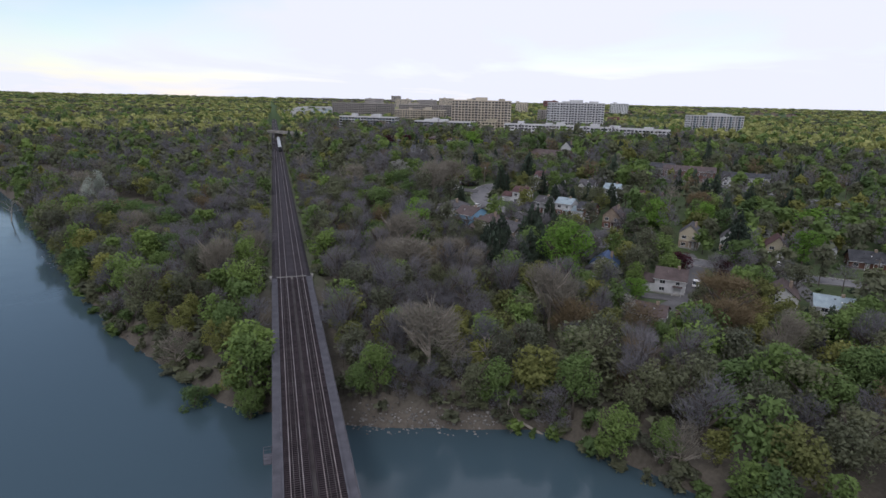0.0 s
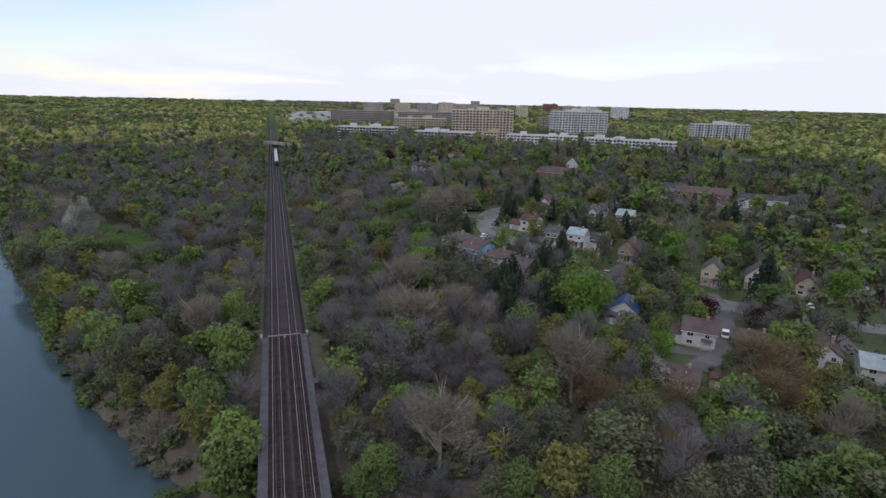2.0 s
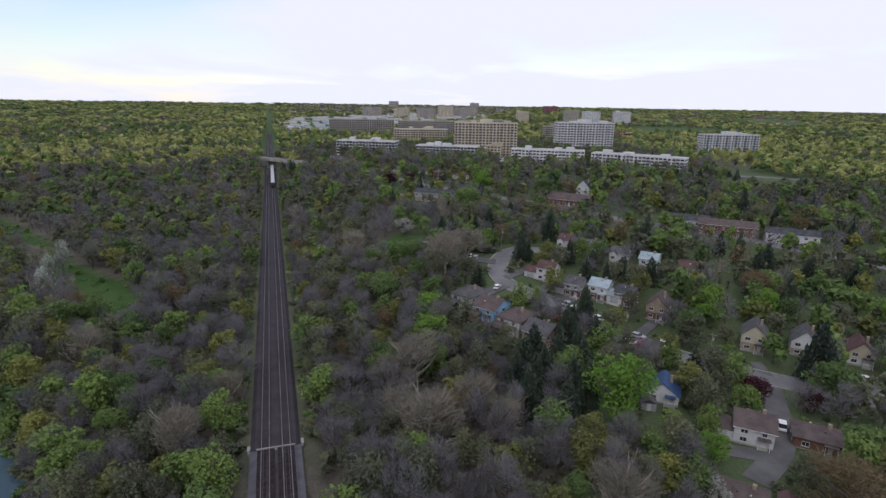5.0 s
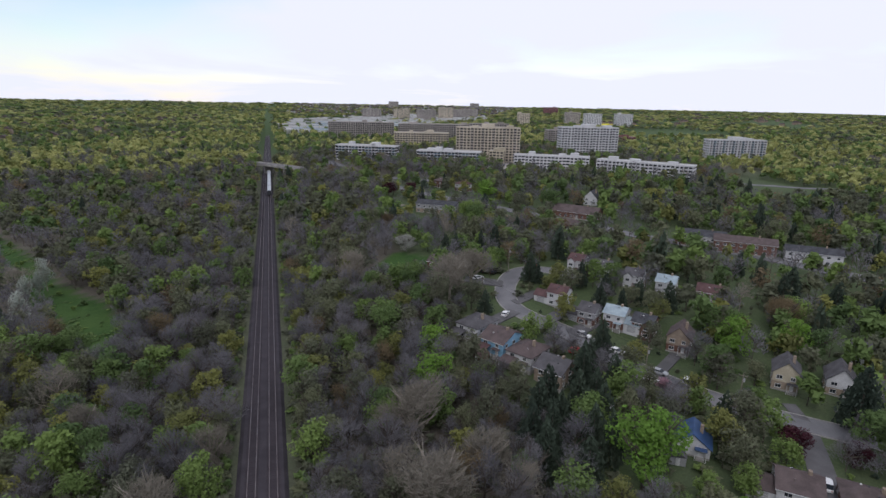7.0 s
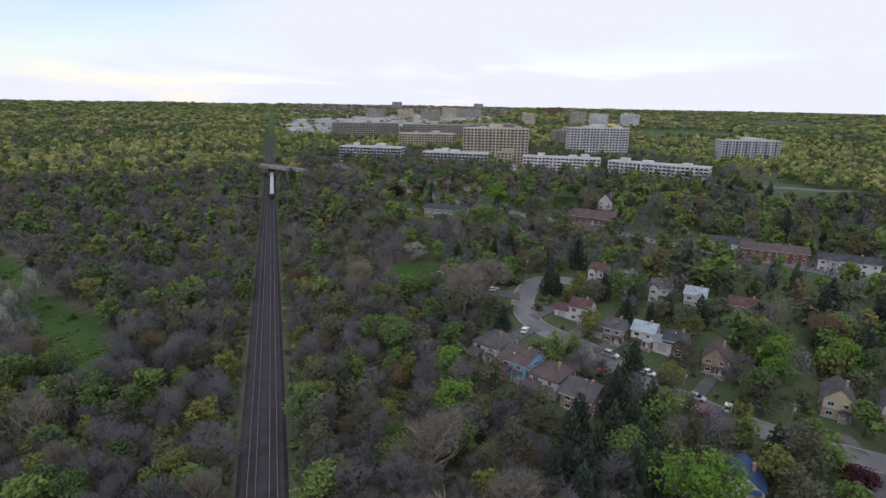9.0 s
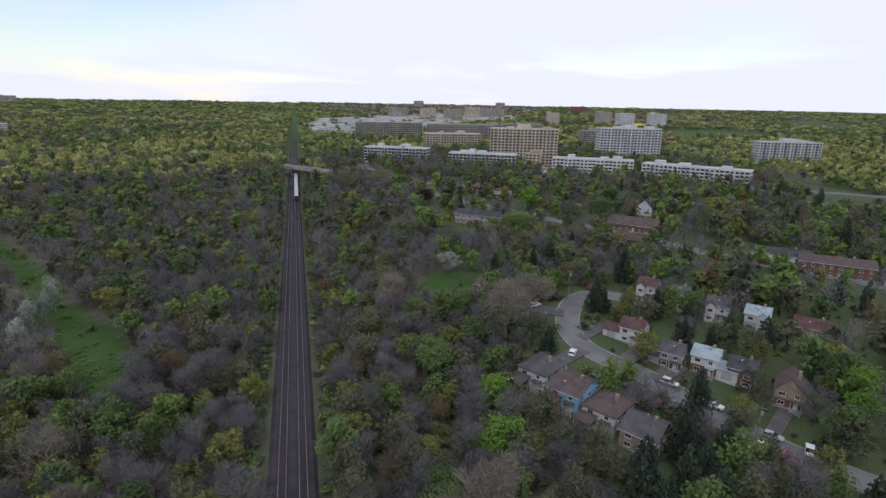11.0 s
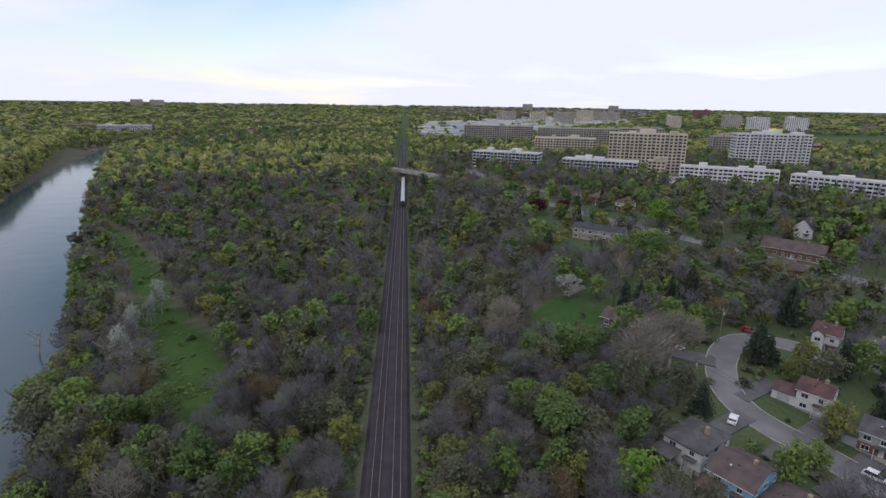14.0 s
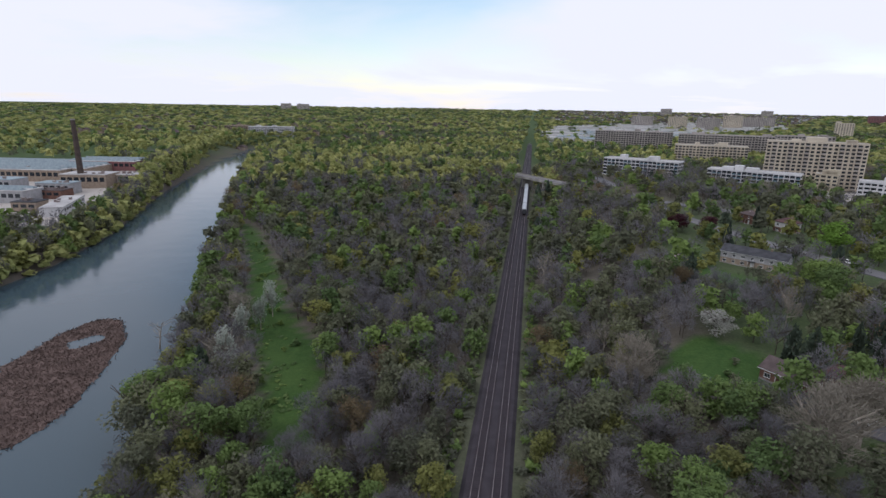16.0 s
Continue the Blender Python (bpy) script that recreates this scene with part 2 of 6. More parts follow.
def water_material():
    m = bpy.data.materials.new("river_water")
    m.use_nodes = True
    t = m.node_tree
    skin = t.nodes["Principled BSDF"]
    # base blue raised to stand for part of the sky's reflection
    skin.inputs["Base Color"].default_value = (0.048, 0.076, 0.094, 1)
    skin.inputs["Roughness"].default_value = 0.09
    skin.inputs["IOR"].default_value = 1.33
    geo = t.nodes.new("ShaderNodeNewGeometry")
    last = None
    for scale, strength, reach in ((0.9, 0.10, 0.15), (0.06, 0.10, 1.2)):
        wave = t.nodes.new("ShaderNodeTexNoise")
        wave.inputs["Scale"].default_value, wave.inputs["Detail"].default_value = scale, 4
        t.links.new(geo.outputs["Position"], wave.inputs["Vector"])
        relief = t.nodes.new("ShaderNodeBump")
        relief.inputs["Strength"].default_value, relief.inputs["Distance"].default_value = strength, reach
        t.links.new(wave.outputs["Fac"], relief.inputs["Height"])
        if last:
            t.links.new(last, relief.inputs["Normal"])
        last = relief.outputs[0]
    t.links.new(last, skin.inputs["Normal"])
    return m
# ---- terrain: the shape of the valley ----
NEAR_BANK = [(150, -260), (98, -60), (74, 10), (52, 50), (38, 70), (8, 80), (-14, 92), (-40, 130), (-59, 169), (-80, 215), (-94, 244),
             (-118, 299), (-152, 361), (-233, 523), (-368, 830), (-380, 920), (-366, 1010), (-300, 1090), (-200, 1140)]
FAR_BANK = [(-200, 1230), (-380, 1190), (-480, 1080), (-494, 960), (-430, 800), (-312, 549), (-244, 410), (-223, 347), (-210, 250), (-190, 120), (-150, -40), (-60, -260)]
WATER = -10.5
EAST_Y = [-300, 40, 60, 90, 115, 130, 150, 165, 180, 195, 215, 240, 300, 400, 620, 1000, 2000]
EAST_Z = [-6, -7, -8, -7.5, -7, -6.6, -5.6, -4.4, -2.2, -0.2, 2.0, 4.2, 7, 9, 9, 10, 12]
WEST_Y = [-300, 300, 500, 600, 650, 800, 1000, 2000]
WEST_Z = [-6, -5, -1, 6, 6, 5, 6, 10]


def smooth(a, b, v):
    k = np.clip((v - a) / (b - a), 0, 1)
    return k * k * (3 - 2 * k)


def river_distance(x, y):
    """Metres to the river's edge: below zero inside the water."""
    ring = NEAR_BANK + FAR_BANK
    best = np.full(np.shape(x), 1e9)
    inside = np.zeros(np.shape(x), bool)
    for (ax, ay), (bx, by) in zip(ring, ring[1:] + ring[:1]):
        dx, dy = bx - ax, by - ay
        k = np.clip(((x - ax) * dx + (y - ay) * dy) / (dx * dx + dy * dy), 0, 1)
        best = np.minimum(best, np.hypot(x - ax - k * dx, y - ay - k * dy))
        if ay != by:
            inside ^= ((ay > y) != (by > y)) & (x < ax + (y - ay) / (by - ay) * dx)
    return np.where(inside, -best, best)


def height(x, y):
    """The ground's height at places given as arrays."""
    x, y = np.asarray(x, float), np.asarray(y, float)
    east, west = np.interp(y, EAST_Y, EAST_Z), np.interp(y, WEST_Y, WEST_Z)
    side = np.where(x > 0, -3.5 + (east + 3.5) * smooth(8, 58, x), west)
    side = side + (9 - side) * smooth(700, 1100, y) * smooth(60, 0, np.abs(x))
    z = side + 0.5 * np.sin(x * 0.045 + 1) * np.cos(y * 0.037) + 0.25 * np.sin(x * 0.13) * np.sin(y * 0.11 + 2)
    z = z + 23 * smooth(1400, 5200, np.hypot(x, y - 100)) * (1 + 0.10 * np.sin(x * 0.0016 + 1.3) * np.cos(y * 0.0011) + 0.05 * np.sin(x * 0.006))
    rail = smooth(13, 5.0, np.abs(x)) * smooth(112, 124, y) * smooth(1900, 1100, y)
    z = z + (-0.75 - z) * rail
    d = river_distance(x, y)
    z = np.where(d < 8, WATER - 2.5 + (z - WATER + 2.5) * smooth(-3, 8, d), z)
    return z
# ---- building tools ----
def empty(name, m=None):
    ob = new(name)
    ob.empty_display_size = 0.5
    if m is not None:
        ob.matrix_world = m
    return ob


def as_mesh(name, bm, *mats):
    me = bpy.data.meshes.new(name)
    bm.to_mesh(me)
    bm.free()
    for m in mats:
        me.materials.append(m)
    return me


def part(name, bm, mat, parent, label="", at=None):
    """One mesh object under a thing or a part."""
    me = bm if isinstance(bm, bpy.types.Mesh) else as_mesh(name, bm, mat)
    ob = new(name, me)
    ob.parent = parent
    if at is not None:
        ob.matrix_local = at
    return tagged(ob, label)


def box(bm, x0, x1, y0, y1, z0, z1):
    v = [bm.verts.new(p) for p in ((x0, y0, z0), (x1, y0, z0), (x1, y1, z0), (x0, y1, z0), (x0, y0, z1), (x1, y0, z1), (x1, y1, z1), (x0, y1, z1))]
    for f in ((0, 3, 2, 1), (4, 5, 6, 7), (0, 1, 5, 4), (1, 2, 6, 5), (2, 3, 7, 6), (3, 0, 4, 7)):
        bm.faces.new([v[k] for k in f])
    return bm


def boxes(*sizes):
    bm = bmesh.new()
    for s in sizes:
        box(bm, *s)
    return bm


def prism(bm, points, y0, y1):
    """A closed outline in x, z drawn out along y."""
    a = [bm.verts.new((x, y0, z)) for x, z in points]
    b = [bm.verts.new((x, y1, z)) for x, z in points]
    n = len(points)
    bm.faces.new(a)
    bm.faces.new(b[::-1])
    for k in range(n):
        bm.faces.new((a[k], b[k], b[(k + 1) % n], a[(k + 1) % n]))
    return bm


def rod(bm, a, b, r0, r1, sides=6):
    a, b = Vector(a), Vector(b)
    turn = (b - a).to_track_quat("Z", "Y").to_matrix()
    rings = []
    for p, r in ((a, r0), (b, r1)):
        rings.append([bm.verts.new(p + turn @ Vector((r * math.cos(k * 6.2832 / sides), r * math.sin(k * 6.2832 / sides), 0))) for k in range(sides)])
    for k in range(sides):
        bm.faces.new((rings[0][k], rings[0][(k + 1) % sides], rings[1][(k + 1) % sides], rings[1][k]))
    bm.faces.new(rings[1])
    bm.faces.new(rings[0][::-1])
    return bm


def fill_mesh(name, verts, faces, mats, slots=None, tint=None):
    """A mesh from numpy triangles."""
    me = bpy.data.meshes.new(name)
    nv, nf = len(verts), len(faces)
    me.vertices.add(nv)
    me.vertices.foreach_set("co", np.ascontiguousarray(verts, dtype=np.float32).ravel())
    me.loops.add(nf * 3)
    me.loops.foreach_set("vertex_index", np.ascontiguousarray(faces, dtype=np.int32).ravel())
    me.polygons.add(nf)
    me.polygons.foreach_set("loop_start", np.arange(0, nf * 3, 3, dtype=np.int32))
    if slots is not None:
        me.polygons.foreach_set("material_index", np.ascontiguousarray(slots, dtype=np.int32))
    if tint is not None:
        me.attributes.new("tint", "FLOAT", "POINT").data.foreach_set("value", np.ascontiguousarray(tint, dtype=np.float32))
    for m in mats:
        me.materials.append(m)
    me.update()
    return me


def along(points, step):
    """A polyline rounded and cut into even steps."""
    p = np.array(points, float)
    for _ in range(2):
        q = [p[0]]
        for a, b in zip(p, p[1:]):
            q += [a * 0.75 + b * 0.25, a * 0.25 + b * 0.75]
        p = np.array(q + [p[-1]])
    run = np.concatenate([[0], np.cumsum(np.hypot(*np.diff(p, axis=0).T))])
    at = np.linspace(0, run[-1], max(2, int(run[-1] / step) + 1))
    return np.stack([np.interp(at, run, p[:, k]) for k in (0, 1)], 1)


def ribbon(points, width, lift, thick, offset=0.0, step=2.0, level=None):
    """A strip laid on the ground along a line, with sides that go down into it."""
    c = along(points, step)
    d = np.gradient(c, axis=0)
    d /= np.hypot(d[:, 0], d[:, 1])[:, None]
    side = np.stack([d[:, 1], -d[:, 0]], 1)
    c = c + side * offset
    z = height(c[:, 0], c[:, 1]) + lift if level is None else np.full(len(c), level)
    bm = bmesh.new()
    rows = []
    for p, s, h in zip(c, side, z):
        l, r = p - s * width / 2, p + s * width / 2
        hl, hr = (max(h, height(l[0], l[1]) + lift), max(h, height(r[0], r[1]) + lift)) if level is None else (h, h)
        rows.append([bm.verts.new(v) for v in ((*l, hl - thick), (*l, hl), (*r, hr), (*r, hr - thick))])
    for a, b in zip(rows, rows[1:]):
        for k in range(3):
            bm.faces.new((a[k], a[k + 1], b[k + 1], b[k]))
    bm.faces.new(rows[0])
    bm.faces.new(rows[-1][::-1])
    return bm


def line_distance(x, y, points):
    best = np.full(np.shape(x), 1e9)
    for (ax, ay), (bx, by) in zip(points, points[1:]):
        dx, dy = bx - ax, by - ay
        k = np.clip(((x - ax) * dx + (y - ay) * dy) / (dx * dx + dy * dy), 0, 1)
        best = np.minimum(best, np.hypot(x - ax - k * dx, y - ay - k * dy))
    return best


def within(x, y, ring):
    inside = np.zeros(np.shape(x), bool)
    for (ax, ay), (bx, by) in zip(ring, ring[1:] + ring[:1]):
        if ay != by:
            inside ^= ((ay > y) != (by > y)) & (x < ax + (y - ay) / (by - ay) * (bx - ax))
    return inside


def z_at(x, y):
    return float(height(x, y))
# ---- plan: streets, clearings, buildings ----
STREET = [(122, 233), (113, 243), (103, 246), (95, 241), (88, 233), (83, 222), (82.5, 213), (86, 205), (90, 199.5), (95, 191), (99, 182), (103, 172), (108.5, 163), (115.5, 153.5), (123, 145), (131, 137), (141, 129), (153, 119), (185, 98)]
MAIN_ROAD = [(60, 640), (84, 470), (104, 412), (126, 374), (142, 346), (190, 270), (260, 190)]
APT_ROAD = [(160, 570), (290, 480), (400, 390), (520, 330)]
BRIDGE_ROAD = [(-420, 800), (-200, 720), (-66, 668), (-12, 630), (32, 574), (84, 510), (130, 470)]
FOOTPATH = [(30, 332), (54, 345), (82, 378)]
BANK_ROAD = [(-225, 240), (-240, 320), (-254, 350), (-262, 390), (-285, 440), (-330, 520)]
DRIVES = [([(133, 147), (129.5, 139)], 3.4), ([(144, 141), (139, 131.5)], 3.4), ([(157, 134.5), (150, 122)], 4), ([(128, 138), (118, 125), (106, 113), (92, 107)], 5.5), ([(102, 112), (93, 118)], 4.5),
          ([(97, 223.5), (84.5, 217.5)], 4.5), ([(105, 210.5), (89, 202)], 5), ([(106, 198.6), (94, 193)], 5), ([(72, 206), (82, 211)], 5), ([(79, 196.5), (88, 202)], 5), ([(83, 187), (94, 191)], 5),
          ([(139, 103), (149, 121)], 4.5), ([(118.6, 233), (116, 240)], 6), ([(74, 240), (87, 233)], 6), ([(131, 182), (106, 167)], 3.4)]
MEADOW = [(-168, 425), (-120, 345), (-93, 290), (-70, 258), (-57, 232), (-48, 214), (-40, 224), (-46, 248), (-55, 270), (-80, 300), (-106, 346), (-150, 412)]
LAWN = [(42, 260), (46, 270), (57, 279), (72, 264), (68, 254), (60, 248), (48, 249)]
GARDENS = [(64, 318), (78, 306), (92, 320), (92, 336), (80, 350), (70, 340)]
FIELD = [(-470, 690), (-400, 640), (-420, 720), (-480, 800)]
FACTORY_YARD = [(-330, 380), (-262, 395), (-285, 450), (-330, 545), (-380, 620), (-700, 640), (-700, 380), (-420, 340)]
PARKING = [(215, 540), (300, 492), (350, 420), (362, 436), (318, 520), (240, 590), (190, 600)]

# houses: x, y, turn, width, depth, wall height, roof height, roof form, wall, roof, lower wall, storeys
HOUSES = [
    (64, 199.6, -58, 9.0, 11.5, 5.0, 2.0, "hip", "white", "grey", "white", 2),
    (68.5, 190.3, -58, 9.0, 12.0, 4.8, 2.2, "gable", "blue", "brown", "blue", 2),
    (73.2, 182, -58, 9.0, 11.0, 4.8, 2.2, "hip", "white", "brown", "grey", 2),
    (77.8, 173.2, -58, 9.0, 11.0, 4.8, 2.4, "gable", "tan", "grey", "tan", 2),
    (99.2, 214.3, -52, 10.5, 7.5, 5.4, 2.0, "gable", "white", "red", "white", 2),
    (103.4, 201, -52, 9.5, 8.5, 5.2, 2.0, "gable", "grey", "grey", "brick", 2),
    (112, 195.5, -52, 7.2, 8.0, 5.6, 1.8, "gable", "white", "pale", "brick", 2),
    (118, 188.6, -52, 7.0, 8.0, 5.2, 2.0, "gable", "brick", "dark", "brick", 2),
    (123.2, 239.6, -49, 6.8, 8.0, 6.2, 1.9, "gable", "white", "red", "tan", 2),
    (130.5, 232, -49, 6.8, 8.0, 6.0, 2.1, "gable", "white", "grey", "grey", 2),
    (137.5, 221.5, -49, 7.2, 8.0, 6.2, 1.9, "gable", "white", "grey", "tan", 2),
    (145.5, 213, -49, 7.4, 8.0, 6.0, 1.9, "gable", "white", "pale", "grey", 2),
    (123.5, 178.5, -49, 7.0, 9.0, 5.4, 3.2, "cross", "tan", "brown", "brick", 2),
    (161, 206.3, -49, 11, 8.0, 3.2, 2.2, "gable", "tan", "red", "tan", 1),
    (140, 155, -47, 7.0, 9.0, 5.8, 3.0, "cross", "cream", "grey", "tan", 2),
    (153, 149, -47, 7.5, 9.0, 5.0, 3.4, "cross", "white", "grey", "tan", 2),
    (176, 159, -47, 8.0, 9.0, 4.5, 2.8, "gable", "white", "grey", "white", 2),
    (95, 139.5, -42, 8.5, 8.0, 3.0, 2.8, "cross", "white", "blue", "white", 1),
    (103.6, 119.6, -42, 8.6, 9.0, 4.6, 2.2, "gable", "white", "brown", "white", 2),
    (79.6, 157, -52, 9.0, 8.0, 3.2, 2.2, "gable", "white", "dark", "white", 1),
    (84, 103, -48, 9.0, 7.5, 2.6, 1.8, "gable", "grey", "brown", "grey", 1),
    (115.5, 113.5, -45, 10.0, 8.0, 3.0, 2.0, "hip", "brick", "brown", "brick", 1),
    (125.8, 102.8, -45, 7.5, 10.0, 4.4, 2.6, "cross", "white", "brown", "white", 2),
    (132, 93.5, -45, 9.0, 10.0, 4.4, 1.8, "gable", "white", "pale", "white", 2),
    (185, 124, -40, 11.0, 8.0, 3.0, 2.8, "gable", "brick", "dark", "brick", 1),
    (165, 141, -44, 7.0, 9.0, 4.4, 3.0, "cross", "cream", "red", "white", 2),
    (181, 136, -44, 7.0, 9.0, 4.4, 3.0, "cross", "white", "grey", "white", 2),
    (97, 354, -36, 24, 9, 5.2, 2.0, "gable", "grey", "dark", "tan", 2),
    (122, 318, -60, 17, 8, 2.8, 1.8, "hip", "white", "dark", "tan", 1),
    (136, 421, -60, 9, 8, 5.4, 2.2, "hip", "white", "red", "brick", 2),
    (126, 442, -60, 9, 8, 5.0, 2.2, "hip", "brick", "brown", "brick", 2),
    (70, 254.5, -50, 11, 8, 3.0, 2.0, "gable", "brick", "brown", "brick", 1),
    (83, 253, -50, 12, 8, 3.0, 2.2, "hip", "brick", "red", "brick", 1),
    (203, 358, -50, 9, 9, 5.0, 4.6, "cross", "white", "dark", "white", 2),
    (222, 362, -50, 8, 9, 4.4, 3.2, "cross", "white", "grey", "white", 2),
    (203, 261, -42, 22, 9, 5.4, 2.2, "gable", "white", "dark", "brick", 2),
    (215, 246, -42, 26, 9, 5.4, 2.2, "gable", "brick", "brown", "brick", 2),
    (237, 229, -42, 22, 9, 5.2, 2.0, "gable", "white", "dark", "white", 2),
    (172, 324, -50, 26, 11, 3.6, 3.2, "gable", "brick", "brown", "brick", 1),
    (152, 300, -50, 15, 9, 3.6, 2.4, "hip", "brick", "brown", "brick", 1),
]
# houses half hidden by the trees before them
HIDDEN = [(70, 254.5), (83, 253), (203, 261), (215, 246), (237, 229), (172, 324), (152, 300), (176, 159), (181, 136)]
# blocks of flats: x, y, turn, length, depth, storeys, wall, balcony wall
FLATS = [
    ("terrace", 268, 537, -31, 72, 15, 4, "pale"), ("terrace", 326, 470, -52, 84, 15, 4, "pale"),
    ("lowrise", 104, 642, -28, 66, 17, 5, "pale"), ("lowrise", 182, 598, -28, 66, 17, 4, "pale"), ("block", 232, 590, -28, 15, 14, 4, "cream"),
    ("tower", 230, 612, -20, 68, 18, 12, "tower"), ("tower", 366, 634, -14, 68, 19, 12, "pale"), ("tower", 543, 590, -18, 68, 17, 8, "white"),
    ("slab", 148, 960, -14, 105, 19, 9, "slab"), ("slab", 262, 900, -14, 130, 19, 9, "slab"), ("slab", 198, 770, -14, 72, 18, 7, "tower"),
    ("slab", 330, 860, -14, 60, 18, 10, "slab"), ("tower", 420, 800, -10, 40, 18, 8, "slab"),
    ("point", 690, 1500, -20, 34, 24, 11, "tower"), ("point", 880, 1560, -20, 44, 26, 12, "slab"), ("point", 850, 1400, -20, 46, 26, 12, "pale"), ("point", 955, 1410, -20, 46, 26, 12, "pale"),
    ("point", 330, 1900, -20, 60, 24, 11, "slab"), ("point", 420, 1850, -20, 50, 24, 11, "tower"), ("point", 490, 1800, -20, 60, 26, 11, "slab"), ("point", 570, 1850, -20, 50, 24, 13, "tower"),
    ("point", 660, 1950, -20, 60, 26, 11, "slab"), ("point", 720, 2000, -20, 40, 24, 11, "slab"), ("point", 1330, 2550, -20, 70, 30, 12, "maroon"),
    ("point", 780, 3650, -20, 60, 30, 14, "slab"), ("point", 1320, 3600, -20, 60, 30, 12, "slab"), ("point", -1350, 3300, 20, 70, 30, 12, "slab"), ("point", -1480, 3350, 20, 60, 30, 12, "slab"),
    ("slab", -500, 1150, 14, 85, 18, 5, "pale"), ("slab", -610, 1220, 14, 50, 18, 4, "tan"), ("slab", 560, 860, -20, 60, 20, 3, "maroon"),
]
# lower, bigger sheds of the works over the river: x, y, turn, length, depth, height, wall, roof
WORKS = [
    (-452, 560, 8, 150, 62, 7.5, "tan", "flat"), (-352, 520, 12, 36, 22, 10, "tan", "flat"), (-414, 530, 8, 58, 20, 9, "tan", "flat"), (-300, 436, -62, 48, 13, 5, "pale", "flat"),
    (-317, 428, 10, 16, 12, 6, "tan", "dark"), (-372, 452, 6, 62, 20, 8, "grey", "flat"), (-520, 520, 8, 90, 50, 7, "tan", "flat"), (-390, 590, 10, 60, 30, 8, "maroon", "flat"),
    (-560, 470, 6, 80, 40, 7, "pale", "flat"), (-338, 470, 8, 18, 13, 6, "brick", "brown"), (-352, 488, 8, 26, 14, 8, "grey", "pale"), (-326, 538, 12, 22, 16, 7, "tan", "flat"),
    (-402, 486, 6, 34, 16, 9, "grey", "pale"), (-440, 450, 6, 40, 22, 6, "tan", "flat"),
]
COMMERCE = [(25, 1050), (180, 1060), (420, 1500), (900, 2100), (500, 2300), (60, 1700)]
ESTATE = [(60, 2200), (900, 2200), (1900, 4200), (200, 4600)]
FARMLAND = [(700, 1000), (1500, 900), (2600, 2000), (1300, 2100)]
# ---- ground, water, streets ----
def spaced(near0, near1, step, far0, far1):
    mid = list(np.arange(near0, near1 + 0.1, step))
    lo, hi, gap = [], [], step
    v = near0
    while v > far0:
        gap *= 1.2
        v -= gap
        lo.append(max(v, far0))
    v, gap = near1, step
    while v < far1:
        gap *= 1.2
        v += gap
        hi.append(min(v, far1))
    return np.array(lo[::-1] + mid + hi)


gx, gy = np.meshgrid(spaced(-330, 270, 4.0, -4700, 4700), spaced(-60, 560, 4.0, -1500, 5000))
gx, gy = gx.ravel(), gy.ravel()
gz = height(gx, gy)
nx, ny = len(spaced(-330, 270, 4.0, -4700, 4700)), len(spaced(-60, 560, 4.0, -1500, 5000))
k = (np.arange(ny - 1)[:, None] * nx + np.arange(nx - 1)[None, :]).ravel()
tri = np.concatenate([np.stack([k, k + 1, k + nx + 1], 1), np.stack([k, k + nx + 1, k + nx], 1)])
me = fill_mesh("ground", np.stack([gx, gy, gz], 1), tri, [ground_material()])
me.polygons.foreach_set("use_smooth", np.ones(len(tri), bool))
open_grass = np.where(within(gx, gy, MEADOW), 1.0, 0.0)
open_grass = np.maximum(open_grass, within(gx, gy, LAWN) * 1.0)
open_grass = np.maximum(open_grass, within(gx, gy, FIELD) * 1.0)
open_grass = np.maximum(open_grass, within(gx, gy, GARDENS) * 1.0)
town = smooth(52, 66, gx) * smooth(85, 100, gy) * smooth(560, 420, gy)
open_grass = np.maximum(open_grass, 0.62 * town)
open_grass = np.maximum(open_grass, 0.35 * smooth(8.5, 6.5, np.abs(gx)) * smooth(120, 140, gy))
open_grass = np.maximum(open_grass, 0.8 * smooth(600, 900, gy))
open_grass = np.maximum(open_grass, 0.8 * smooth(0, 40, river_distance(gx, gy)) * (gx < np.interp(gy, [-300, 250, 550, 1000, 3000], [-100, -200, -300, -520, -520])))
river = river_distance(gx, gy)
yards = np.maximum(within(gx, gy, FACTORY_YARD) * 1.0, within(gx, gy, PARKING) * 0.9)
for name, values in (("grass", open_grass), ("shore", smooth(3.2, 0.5, river)), ("yard", yards)):
    me.attributes.new(name, "FLOAT", "POINT").data.foreach_set("value", values.astype(np.float32))
ground = tagged(new("ground", me), "wooded valley floor with leaf litter, lawns and muddy river banks", "ground", kind="structure")

bm = bmesh.new()
grid = [[bm.verts.new((x, y, WATER)) for x in np.linspace(-1300, 300, 9)] for y in np.linspace(-400, 1350, 9)]
for a, b in zip(grid, grid[1:]):
    for c in range(8):
        bm.faces.new((a[c], a[c + 1], b[c + 1], b[c]))
tagged(new("water", as_mesh("water", bm, water_material())), "calm grey-blue river reflecting a cloudy sky", "river", kind="structure")


def road(name, points, width, mat, label, lift=0.12, category="road"):
    tagged(new(name, as_mesh(name, ribbon(points, width, lift, 0.5), mat)), label, category, kind="structure")


